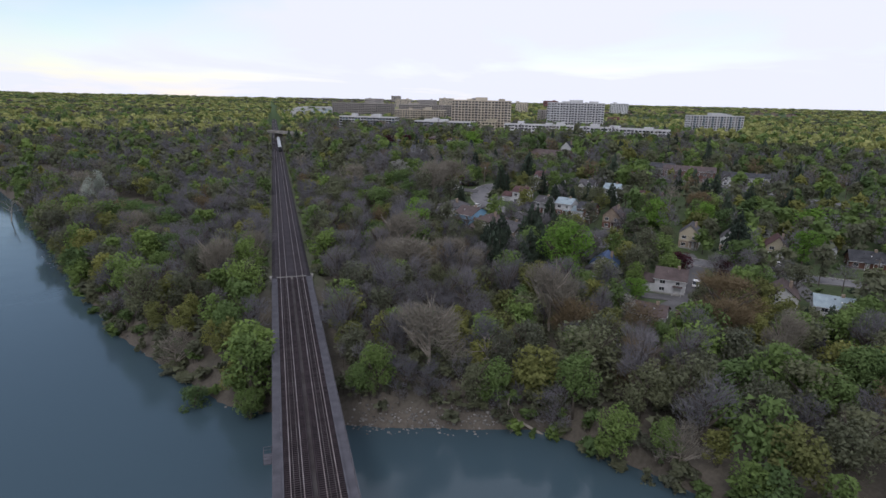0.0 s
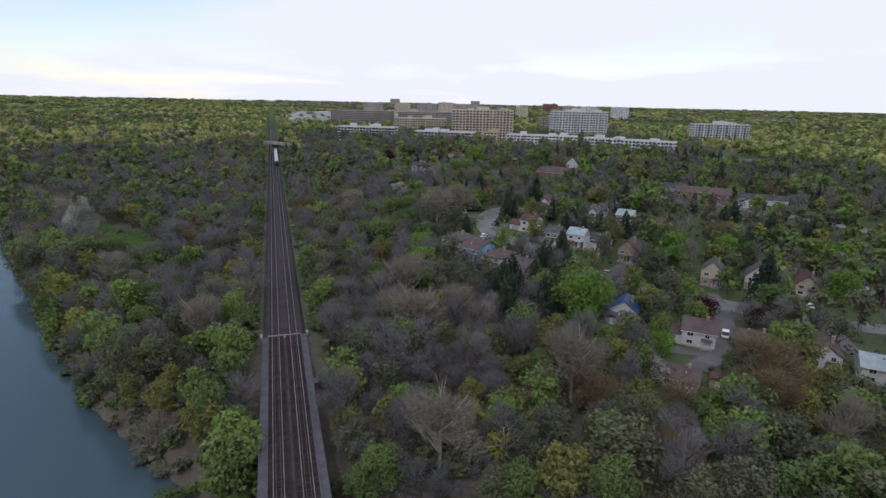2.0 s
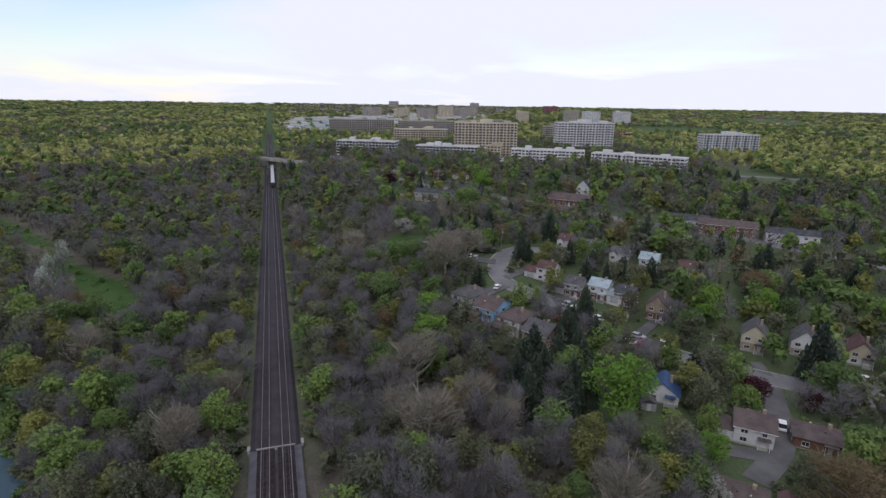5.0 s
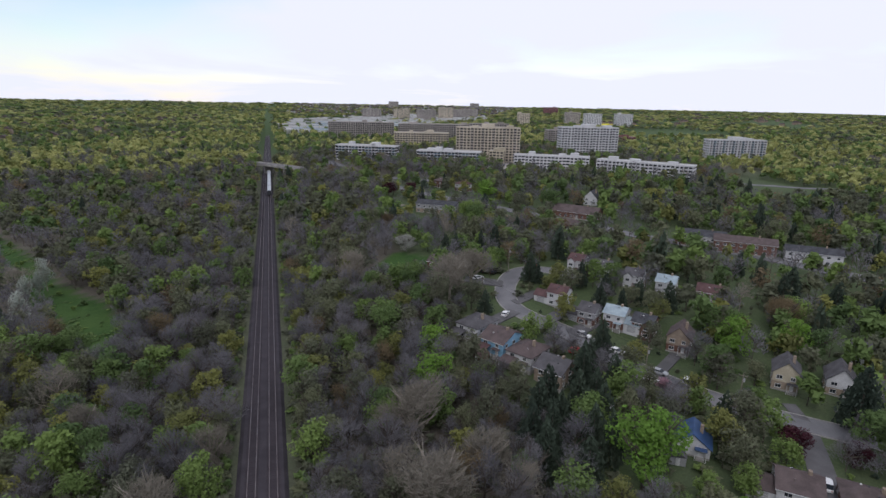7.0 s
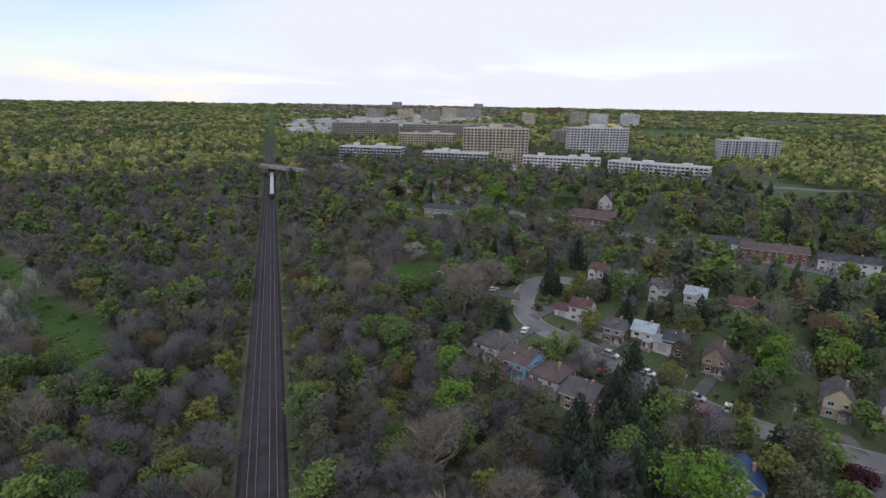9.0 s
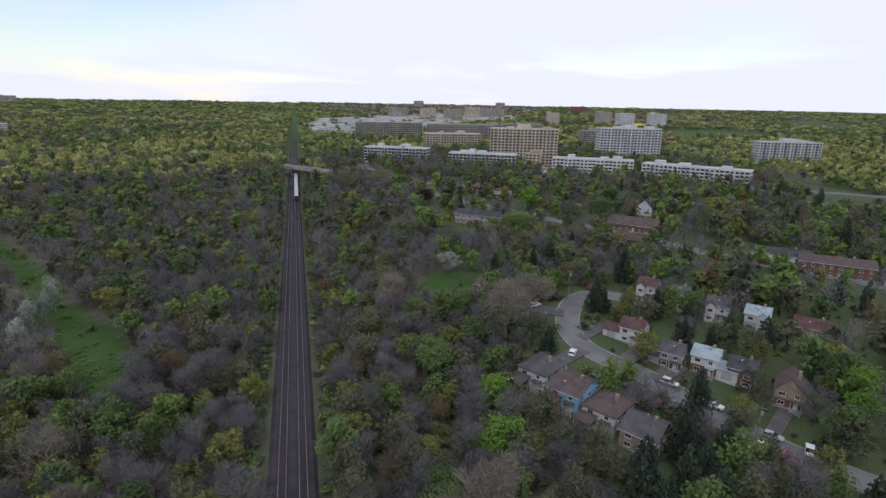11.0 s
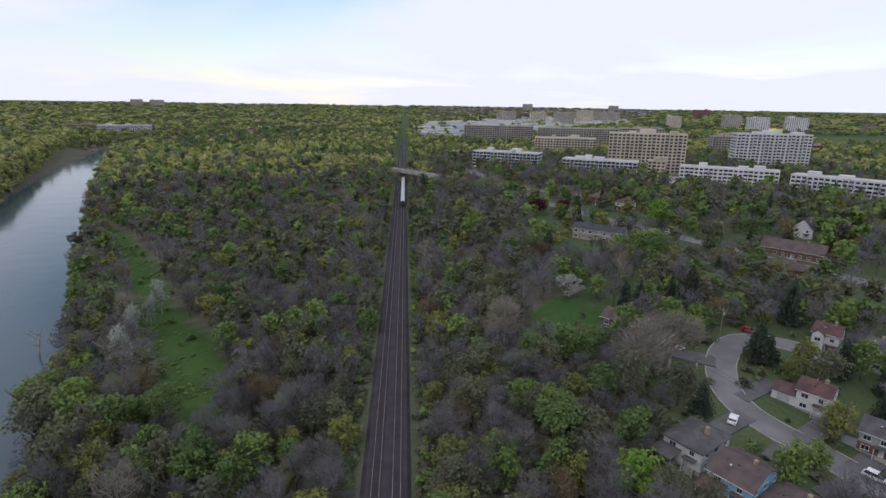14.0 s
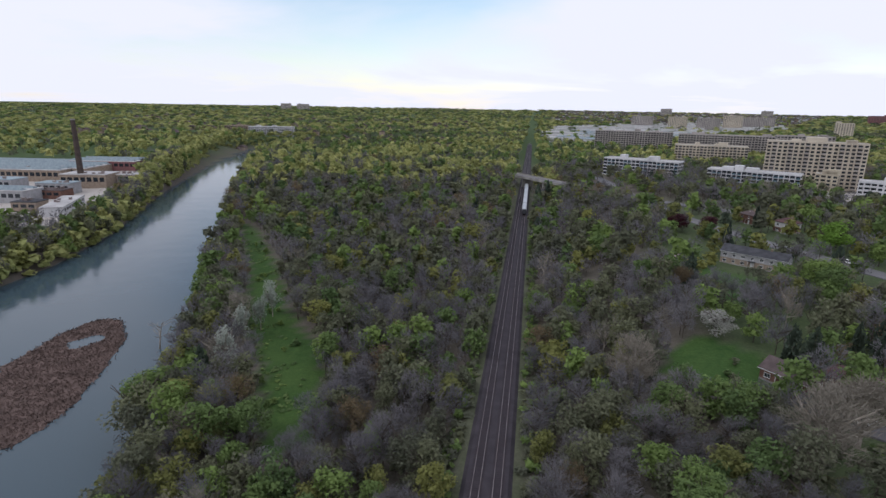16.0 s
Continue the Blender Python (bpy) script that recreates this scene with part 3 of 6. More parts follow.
road("road", STREET, 7.2, ASPHALT, "worn pale grey asphalt street curving between houses")
for k, side in enumerate((-3.75, 3.75)):
    tagged(new("kerb", as_mesh("kerb", ribbon(STREET, 0.3, 0.25, 0.5, side), CONCRETE)), "low concrete kerb along the street", "kerb", kind="structure")
road("road", MAIN_ROAD, 9.0, ASPHALT, "two-lane asphalt road past the flats")
road("road", APT_ROAD, 9.0, ASPHALT, "asphalt road in front of the blocks of flats")
road("pavement", FOOTPATH, 2.2, GRAVEL, "gravel footpath through the grass", category="footpath")
road("road", BANK_ROAD, 5.0, ASPHALT, "narrow road along the far river bank")
for points, width in DRIVES:
    road("driveway", points, width, DRIVE, "dark asphalt driveway beside a house", 0.16, "driveway")
# ---- railway: bridge, track, overpass, train ----
BRIDGE_END = 135.0
bridge = tagged(empty("railway_bridge"), "dark steel double-track railway bridge with grey walkways over the river", "bridge")
for x in (-3.1, -1.0, 1.0, 3.1):
    part("girder", boxes((x - 0.06, x + 0.06, -160, BRIDGE_END - 0.4, -3.6, -0.72), (x - 0.3, x + 0.3, -160, BRIDGE_END - 0.4, -0.72, -0.66), (x - 0.3, x + 0.3, -160, BRIDGE_END - 0.4, -3.66, -3.6)), RUST_STEEL, bridge)
for s in (-1, 1):
    a, b = sorted((s * 3.75, s * 4.8))
    walkway = part("walkway", boxes((a, b, -160, BRIDGE_END, -0.30, -0.22)), WALKWAY, bridge, "grey grating walkway")
    bm = bmesh.new()
    for y in np.arange(-159, BRIDGE_END, 2.4):
        box(bm, s * 4.78 - 0.03, s * 4.78 + 0.03, y - 0.03, y + 0.03, -0.3, 0.85)
    for z in (0.3, 0.82):
        box(bm, s * 4.78 - 0.025, s * 4.78 + 0.025, -160, BRIDGE_END, z, z + 0.05)
    part("railing", bm, WALKWAY, bridge, "thin steel handrail")
    part("fascia", boxes((s * 4.83 - 0.04, s * 4.83 + 0.04, -160, BRIDGE_END, -0.75, -0.2)), RUST_STEEL, bridge)
    part("guard_timber", boxes((s * 3.62 - 0.11, s * 3.62 + 0.11, -160, BRIDGE_END, -0.16, 0.02)), WALKWAY, bridge)
for y, s in ((60.5, -1), (112.0, 1), (20, 1), (-20, -1)):
    a, b = sorted((s * 4.84, s * 5.9))
    bm = boxes((a, b, y - 1.1, y + 1.1, -0.32, -0.22))
    for px, py in ((s * 5.86, y - 1.06), (s * 5.86, y + 1.06), (s * 4.9, y - 1.06), (s * 4.9, y + 1.06)):
        rod(bm, (px, py, -0.3), (px, py, 0.85), 0.035, 0.035)
    for p, q in (((s * 4.9, y - 1.06), (s * 5.86, y - 1.06)), ((s * 5.86, y - 1.06), (s * 5.86, y + 1.06)), ((s * 5.86, y + 1.06), (s * 4.9, y + 1.06))):
        rod(bm, (*p, 0.83), (*q, 0.83), 0.035, 0.035)
        rod(bm, (*p, 0.35), (*q, 0.35), 0.03, 0.03)
    part("refuge", bm, WALKWAY, bridge, "small railed refuge platform")
for y in (-100, -55, -10, 35, 80.5):
    bm = bmesh.new()
    prism(bm, [(-5.0, -14.5), (5.0, -14.5), (4.2, -4.6), (-4.2, -4.6)], y - 1.3, y + 1.3)
    box(bm, -4.8, 4.8, y - 1.7, y + 1.7, -4.6, -3.67)
    part("pier", bm, CONCRETE, bridge, "weathered concrete pier")
part("abutment", boxes((-5.6, 5.6, BRIDGE_END - 1.6, BRIDGE_END - 0.02, -12, -3.7), (-5.2, 5.2, BRIDGE_END - 0.45, BRIDGE_END - 0.02, -3.7, -0.28)), CONCRETE, bridge)
part("ballast_wall", boxes((-3.7, 3.7, BRIDGE_END, BRIDGE_END + 0.3, -0.9, 0.0)), CONCRETE, bridge, "pale concrete ballast wall across the track")
for s in (-1, 1):
    part("wing_wall", boxes((s * 5.1 - 0.3, s * 5.1 + 0.3, BRIDGE_END + 0.02, BRIDGE_END + 1.8, -6, -0.1)), CONCRETE, bridge)
# timbers on the bridge: those nearest the camera's way are pieces of their own
tie = as_mesh("tie", boxes((-1.72, 1.72, -0.12, 0.12, -0.34, -0.14)), TIE_WOOD)
for y in np.arange(75.2, BRIDGE_END, 0.4):
    for x in (-2.0, 2.0):
        part("tie", tie, None, bridge, at=Matrix.Translation((x, y, 0)))
bm = bmesh.new()
for y in np.arange(-160, 75.0, 0.4):
    for x in (-2.0, 2.0):
        box(bm, x - 1.72, x + 1.72, y - 0.12, y + 0.12, -0.34, -0.14)
tagged(part("tie_timber", bm, TIE_WOOD, bridge), kind="stuff")
part("deck_plate", boxes((-3.7, 3.7, -160, BRIDGE_END, -0.66, -0.60)), RUST_STEEL, bridge)
for x in (-2.0, 2.0):
    for g in (-0.35, 0.35):
        part("guard_rail", boxes((x + g - 0.05, x + g + 0.05, -160, BRIDGE_END - 0.3, -0.14, -0.02)), RUST_STEEL, bridge)
part("centre_timber", boxes((-0.45, -0.33, -160, BRIDGE_END - 0.3, -0.14, 0.0), (0.33, 0.45, -160, BRIDGE_END - 0.3, -0.14, -0.02)), TIE_WOOD, bridge)

track = tagged(empty("railway_track"), "straight double railway track on dark stone ballast", "railway track")
bm = prism(bmesh.new(), [(-5.6, -1.4), (5.6, -1.4), (4.0, -0.22), (-4.0, -0.22)], BRIDGE_END + 0.3, 2300)
part("ballast", bm, BALLAST, track)
for x in (-2.75, -1.25, 1.25, 2.75):
    bm = boxes((x - 0.036, x + 0.036, -160, 2300, -0.04, 0.0), (x - 0.01, x + 0.01, -160, 2300, -0.12, -0.04), (x - 0.07, x + 0.07, -160, 2300, -0.14, -0.12))
    part("rail", bm, STEEL, track, "worn shiny steel rail")
short_tie = as_mesh("tie", boxes((-1.3, 1.3, -0.11, 0.11, -0.34, -0.20)), TIE_WOOD)
for y in np.arange(BRIDGE_END + 0.6, BRIDGE_END + 85, 0.6):
    for x in (-2.0, 2.0):
        part("tie", short_tie, None, track, at=Matrix.Translation((x, y, 0)))
bm = bmesh.new()
for y in np.arange(BRIDGE_END + 85.2, 560, 0.6):
    for x in (-2.0, 2.0):
        box(bm, x - 1.3, x + 1.3, y - 0.12, y + 0.12, -0.32, -0.20)
tagged(part("tie_timber", bm, TIE_WOOD, track), kind="stuff")

# road bridge over the railway, set askew
overpass = tagged(empty("road_overpass"), "pale concrete road overpass crossing the railway", "overpass")
a, b = Vector((-20, 641, 0)), Vector((42, 563, 0))
turn = math.degrees(math.atan2(b.y - a.y, b.x - a.x))
overpass.matrix_world = pose((a.x + b.x) / 2, (a.y + b.y) / 2, 8.5, 0, 0, turn)
half = (b - a).length / 2
part("deck", boxes((-half, half, -6, 6, -1.1, 0)), CONCRETE, overpass)
part("roadway", boxes((-half, half, -4.6, 4.6, 0.004, 0.05)), ASPHALT, overpass)
for s in (-1, 1):
    part("parapet", boxes((-half, half, s * 5.85 - 0.15, s * 5.85 + 0.15, 0.0, 1.0)), CONCRETE, overpass)
for x in (-14, 14):
    part("pier", boxes((x - 0.6, x + 0.6, -5.5, 5.5, -12, -1.1)), CONCRETE, overpass)
road("road", BRIDGE_ROAD[:4], 9.0, ASPHALT, "two-lane road leading to the overpass", 0.3)
road("road", BRIDGE_ROAD[4:], 9.0, ASPHALT, "two-lane road leading from the overpass", 0.3)
lamp_post = tagged(empty("street_lamp", pose(-20, 633, z_at(-20, 633))), "tall grey steel street lamp by the overpass", "street lamp")
part("pole", rod(bmesh.new(), (0, 0, 0), (0, 0, 11), 0.14, 0.09), STEEL, lamp_post)
part("arm", rod(bmesh.new(), (0, 0, 10.8), (2.2, 0, 11.4), 0.07, 0.06), STEEL, lamp_post)
part("lamp_head", boxes((2.0, 2.9, -0.18, 0.18, 11.3, 11.48)), STEEL, lamp_post)

# a passenger train on the right-hand track
train = tagged(empty("passenger_train", pose(2.0, 480, 0)), "silver and white passenger train with a dark front", "train")
for n, length in enumerate((24, 25, 25, 25, 22)):
    y = 25.6 * n
    carriage = part("carriage", prism(bmesh.new(), [(-1.5, 0.95), (1.5, 0.95), (1.52, 3.3), (1.15, 4.0), (-1.15, 4.0), (-1.52, 3.3)], y, y + length), TRAIN_SILVER, train)
    for s in (-1, 1):
        part("window_band", boxes((s * 1.535 - 0.012, s * 1.535 + 0.012, y + 1.5, y + length - 1.5, 2.2, 3.0)), GLASS, carriage)
    for by in (3.5, length - 3.5):
        part("bogie", boxes((-1.2, 1.2, y + by - 1.5, y + by + 1.5, 0.0, 0.9)), TRAIN_DARK, carriage)
    part("gangway", boxes((-0.7, 0.7, y - 0.62, y - 0.02, 1.0, 3.4)), TRAIN_DARK, carriage)
part("nose", prism(bmesh.new(), [(-1.48, 0.9), (1.48, 0.9), (1.45, 3.2), (1.0, 3.85), (-1.0, 3.85), (-1.45, 3.2)], -1.2, -0.65), TRAIN_DARK, train)
# ---- houses ----
pane_cache = {}


def window_on(parent, w, h, m):
    """A window with its frame, glass and sill; m sets its foot's middle on the wall, facing -y."""
    key = (round(w, 2), round(h, 2))
    if key not in pane_cache:
        f = 0.09
        pane_cache[key] = (
            as_mesh("window", boxes((-w / 2, -w / 2 + f, -0.06, 0.0, 0, h), (w / 2 - f, w / 2, -0.06, 0.0, 0, h), (-w / 2 + f, w / 2 - f, -0.06, 0.0, h - f, h), (-w / 2 + f, w / 2 - f, -0.06, 0.0, 0, f), (-0.03, 0.03, -0.05, 0.0, f, h - f)), TRIM),
            as_mesh("pane", boxes((-w / 2 + f, w / 2 - f, -0.025, -0.005, f, h - f)), GLASS),
            as_mesh("sill", boxes((-w / 2 - 0.08, w / 2 + 0.08, -0.14, 0.0, -0.07, -0.005)), TRIM))
    frame_mesh, pane, sill = pane_cache[key]
    win = part("window", frame_mesh, None, parent, at=m)
    part("pane", pane, None, win)
    part("sill", sill, None, win)
    return win


def house(x, y, turn, w, d, wall, peak, form, wall_kind, roof_kind, low_kind, storeys):
    words = {"white": "white siding", "blue": "light blue siding", "tan": "tan brick", "brick": "red-brown brick", "grey": "grey siding", "cream": "cream stucco"}
    roofs = {"grey": "grey shingle roof", "brown": "brown shingle roof", "dark": "charcoal shingle roof", "blue": "blue metal roof", "red": "red-brown shingle roof", "pale": "pale blue-grey roof"}
    ob = tagged(empty("house", pose(x, y, z_at(x, y), 0, 0, turn)), f"{'two-storey' if storeys == 2 else 'single-storey'} {words[wall_kind]} house with a {roofs[roof_kind]}", "house", "houses along the street")
    split = wall * 0.48 if storeys == 2 else 0.5
    X, Y, o = w / 2, d / 2, 0.45
    part("foundation", boxes((-X - 0.03, X + 0.03, -Y - 0.03, Y + 0.03, -2.5, 0.35)), CONCRETE, ob)
    part("lower_wall", boxes((-X, X, -Y, Y, 0.35, split)), WALL[low_kind], ob)
    bm = boxes((-X - 0.02, X + 0.02, -Y - 0.02, Y + 0.02, split, wall))
    t = 0.16
    if form == "hip":
        part("wall", bm, WALL[wall_kind], ob)
        e = min(X, Y) * 0.95
        rx, ry = (X - e, 0.02) if w >= d else (0.02, Y - e)
        rm = bmesh.new()
        low = [rm.verts.new(v) for v in ((-X - o, -Y - o, wall - 0.1), (X + o, -Y - o, wall - 0.1), (X + o, Y + o, wall - 0.1), (-X - o, Y + o, wall - 0.1))]
        eave = [rm.verts.new((v.co.x, v.co.y, wall + 0.08)) for v in low]
        if w >= d:
            r0, r1 = rm.verts.new((-rx, 0, wall + peak)), rm.verts.new((rx, 0, wall + peak))
            faces = ((eave[0], eave[1], r1, r0), (eave[1], eave[2], r1), (eave[2], eave[3], r0, r1), (eave[3], eave[0], r0))
        else:
            r0, r1 = rm.verts.new((0, -ry, wall + peak)), rm.verts.new((0, ry, wall + peak))
            faces = ((eave[0], eave[1], r0), (eave[1], eave[2], r1, r0), (eave[2], eave[3], r1), (eave[3], eave[0], r0, r1))
        for f in faces:
            rm.faces.new(f)
        for a in range(4):
            rm.faces.new((low[a], low[(a + 1) % 4], eave[(a + 1) % 4], eave[a]))
        rm.faces.new(low[::-1])
        part("roof", rm, ROOF[roof_kind], ob)
    else:
        across = form == "cross"
        # ridge along x for a gable, along y where the gable end faces the street
        if across:
            prism(bm, [(-X, wall), (X, wall), (0, wall + peak - 0.1)], -Y, Y)
            slope = peak / X
            rm = bmesh.new()
            for s in (-1, 1):
                prism(rm, [(s * (X + o), wall - o * slope), (s * (X + o), wall - o * slope + t), (0, wall + peak + t), (0, wall + peak)], -Y - o, Y + o)
        else:
            gable = prism(bmesh.new(), [(-Y, wall), (Y, wall), (0, wall + peak - 0.1)], -X, X)
            bmesh.ops.rotate(gable, verts=gable.verts, matrix=Matrix.Rotation(radians(90), 3, "Z"))
            bm.from_mesh(as_mesh("gable", gable))
            slope = peak / Y
            rm = bmesh.new()
            for s in (-1, 1):
                prism(rm, [(s * (Y + o), wall - o * slope), (s * (Y + o), wall - o * slope + t), (0, wall + peak + t), (0, wall + peak)], -X - o, X + o)
            bmesh.ops.rotate(rm, verts=rm.verts, matrix=Matrix.Rotation(radians(90), 3, "Z"))
        bmesh.ops.recalc_face_normals(rm, faces=rm.faces)
        bmesh.ops.recalc_face_normals(bm, faces=bm.faces)
        part("wall", bm, WALL[wall_kind], ob)
        part("roof", rm, ROOF[roof_kind], ob)
    rows = [0.9] if storeys == 1 else [0.75, split + 0.75]
    for face, (length, depth) in enumerate(((w, d), (d, w), (w, d), (d, w))):
        n = max(2, int(length / 3.2))
        for r, z in enumerate(rows):
            for c in range(n):
                px = (c + 0.5) * length / n - length / 2
                if face == 0 and r == 0 and c == n // 2:
                    continue
                ww = 1.5 if (c + face) % 2 == 0 else 1.1
                window_on(ob, ww, 1.15, pose(0, 0, 0, 0, 0, 90 * face) @ pose(px, -depth / 2 - 0.03, z))
    n = max(2, int(w / 3.2))
    dx = (n // 2 + 0.5) * w / n - w / 2
    door = part("door", boxes((dx - 0.48, dx + 0.48, -Y - 0.09, -Y - 0.035, 0.36, 2.4)), TRIM, ob, "painted front door")
    part("door_handle", boxes((dx + 0.34, dx + 0.4, -Y - 0.14, -Y - 0.09, 1.3, 1.42)), STEEL, door)
    part("step", boxes((dx - 0.9, dx + 0.9, -Y - 1.2, -Y - 0.035, -1.5, 0.33)), CONCRETE, ob)
    part("porch_roof", boxes((dx - 1.3, dx + 1.3, -Y - 1.5, -Y - 0.035, 2.55, 2.68)), ROOF[roof_kind], ob)
    for s in (-1, 1):
        part("porch_post", boxes((dx + s * 1.15 - 0.06, dx + s * 1.15 + 0.06, -Y - 1.4, -Y - 1.28, -1.0, 2.55)), TRIM, ob)
    cx = X * 0.45
    part("chimney", boxes((cx - 0.35, cx + 0.35, -0.4, 0.4, wall, wall + peak + 0.8)), WALL["tan"], ob, "tan brick chimney")
    for s in (-1, 1):
        if form != "cross":
            part("gutter", boxes((-X - 0.45, X + 0.45, s * (Y + o + 0.05) - 0.05, s * (Y + o + 0.05) + 0.05, wall - o * peak / Y - 0.02, wall - o * peak / Y + 0.1)), TRIM, ob) if form == "gable" else None
    return ob


def gabled(x0, x1, y0, y1, z, peak, o=0.3, t=0.14, along_x=True):
    """A pitched roof slab pair over a rectangle, its ridge along x or along y."""
    rm = bmesh.new()
    cx, cy = (x0 + x1) / 2, (y0 + y1) / 2
    half, run = ((y1 - y0) / 2, (x1 - x0) / 2) if along_x else ((x1 - x0) / 2, (y1 - y0) / 2)
    drop = o * peak / half
    for s in (-1, 1):
        prism(rm, [(s * (half + o), z - drop), (s * (half + o), z - drop + t), (0, z + peak + t), (0, z + peak)], -run - o, run + o)
    if along_x:
        bmesh.ops.rotate(rm, verts=rm.verts, matrix=Matrix.Rotation(radians(90), 3, "Z"))
    bmesh.ops.translate(rm, verts=rm.verts, vec=(cx, cy, 0))
    bmesh.ops.recalc_face_normals(rm, faces=rm.faces)
    return rm


def garage_wing(ob, w, d, side, wall_kind, roof_kind, wide=5.2):
    """A single-storey garage beside the house, its door to the street."""
    X, Y = w / 2, d / 2
    x0, x1 = sorted((side * (X + 0.03), side * (X + wide)))
    part("garage", boxes((x0, x1, -Y + 0.4, Y * 0.6, -1.5, 2.75)), WALL[wall_kind], ob)
    part("garage_roof", gabled(x0, x1, -Y + 0.4, Y * 0.6, 2.76, 1.5), ROOF[roof_kind], ob)
    cx = (x0 + x1) / 2
    door = part("garage_door", boxes((cx - 1.35, cx + 1.35, -Y + 0.33, -Y + 0.395, 0.15, 2.3)), WALL["grey"], ob, "pale panelled garage door")
    for z in (0.65, 1.2, 1.75):
        part("door_rib", boxes((cx - 1.33, cx + 1.33, -Y + 0.30, -Y + 0.329, z, z + 0.06)), TRIM, door)


def front_bay(ob, w, d, wall, wall_kind, roof_kind, side):
    """A projecting bay with its own gable towards the street."""
    X, Y = w / 2, d / 2
    x0, x1 = sorted((side * X * 0.05, side * (X - 0.1)))
    bm = boxes((x0, x1, -Y - 1.3, -Y - 0.14, -1.5, wall - 0.25))
    prism(bm, [(x0, wall - 0.25), (x1, wall - 0.25), ((x0 + x1) / 2, wall + 0.95)], -Y - 1.3, -Y - 0.14)
    bmesh.ops.recalc_face_normals(bm, faces=bm.faces)
    part("bay", bm, WALL[wall_kind], ob)
    part("bay_roof", gabled(x0, x1, -Y - 1.3, Y * 0.1, wall - 0.22, 1.25, along_x=False), ROOF[roof_kind], ob)
    for z in (0.9, wall * 0.5 + 0.6):
        window_on(ob, 1.5, 1.15, pose((x0 + x1) / 2, -Y - 1.33, z))


def rear_deck(ob, w, d, side, roofed, roof_kind):
    """A timber deck on posts behind the house, with a railing, and a lean-to roof over some."""
    X, Y = w / 2, d / 2
    x0, x1 = sorted((side * 0.2, side * (X + 0.3)))
    y0, y1 = -Y - 3.6, -Y - 1.55
    deck = part("deck", boxes((x0, x1, y0, y1, 0.75, 0.9)), FENCE_WOOD, ob, "weathered timber deck")
    for px in (x0 + 0.1, x1 - 0.1):
        part("deck_post", boxes((px - 0.07, px + 0.07, y0 + 0.05, y0 + 0.19, -2.2, 0.75)), FENCE_WOOD, ob)
    part("handrail", boxes((x0, x1, y0, y0 + 0.06, 1.78, 1.86)), FENCE_WOOD, deck)
    for k in range(int((x1 - x0) / 0.35)):
        part("picket", boxes((x0 + k * 0.35, x0 + k * 0.35 + 0.05, y0, y0 + 0.05, 0.9, 1.775)), FENCE_WOOD, deck)
    if roofed:
        rm = prism(bmesh.new(), [(y0 - 0.3, 2.35), (y1 + 1.5, 3.05), (y1 + 1.5, 3.17), (y0 - 0.3, 2.47)], -x1 - 0.2, -x0 + 0.2)
        bmesh.ops.rotate(rm, verts=rm.verts, matrix=Matrix.Rotation(radians(90), 3, "Z"))
        bmesh.ops.recalc_face_normals(rm, faces=rm.faces)
        part("lean_to_roof", rm, ROOF[roof_kind], ob)
        for px in (x0 + 0.1, x1 - 0.1):
            part("lean_to_post", boxes((px - 0.05, px + 0.05, y0 + 0.2, y0 + 0.3, 0.9, 2.4)), TRIM, ob)


def roof_vents(ob, w, d, wall, peak, seed):
    """Small square vents, a flue pipe and a skylight low on the slopes."""
    pick = random.Random(seed)
    X, Y = w / 2, d / 2
    for k in range(4):
        u, v = pick.uniform(-0.6, 0.6), pick.uniform(0.25, 0.55) * pick.choice((-1, 1))
        x, y = u * X * 0.7, v * Y
        z = wall + peak * (1 - abs(v)) * 0.93
        if k < 3:
            part("roof_vent", boxes((x - 0.17, x + 0.17, y - 0.17, y + 0.17, z - 0.4, z + 0.42)), TRAIN_DARK if k else TRIM, ob)
        else:
            part("flue", rod(bmesh.new(), (x, y, z - 0.4), (x, y, z + 0.75), 0.07, 0.07, 7), STEEL, ob)


FENCE_WOOD = material("silvered_fence_board", (0.17, 0.155, 0.14), 0.9, (0.11, 0.10, 0.09), 0.6, 8, 0.3, per_object=0.2)
GARAGES = {4: -1, 5: -1, 6: 1, 18: -1, 24: 1}
BAYS = {7: 1, 8: -1, 9: 1, 10: -1, 11: 1, 26: 1}
DECKS = {0: (-1, True), 1: (-1, True), 2: (-1, True), 3: (1, False)}
for number, spec in enumerate(HOUSES):
    x, y, turn, w, d, wall, peak, form, wall_kind, roof_kind, low_kind, storeys = spec
    if number in (4, 5):
        w = w - 3.4
        spec = (x + 1.6 * math.cos(radians(turn)), y + 1.6 * math.sin(radians(turn)), turn, w, *spec[4:])
    if number < 27:
        # the street's houses are scaled down to fit the camera's view
        w, d, wall = w * 0.92, d * 0.92, wall * 0.93
        spec = (*spec[:3], w, d, wall, *spec[6:])
    ob = house(*spec)
    if form != "cross" and w < 14:
        roof_vents(ob, w, d, wall, peak, number)
    if number in GARAGES:
        garage_wing(ob, w, d, GARAGES[number], wall_kind, roof_kind)
    if number in BAYS:
        front_bay(ob, w, d, wall, wall_kind, roof_kind, BAYS[number])
    if number in DECKS:
        rear_deck(ob, w, d, *DECKS[number], {1: "red"}.get(number, roof_kind))


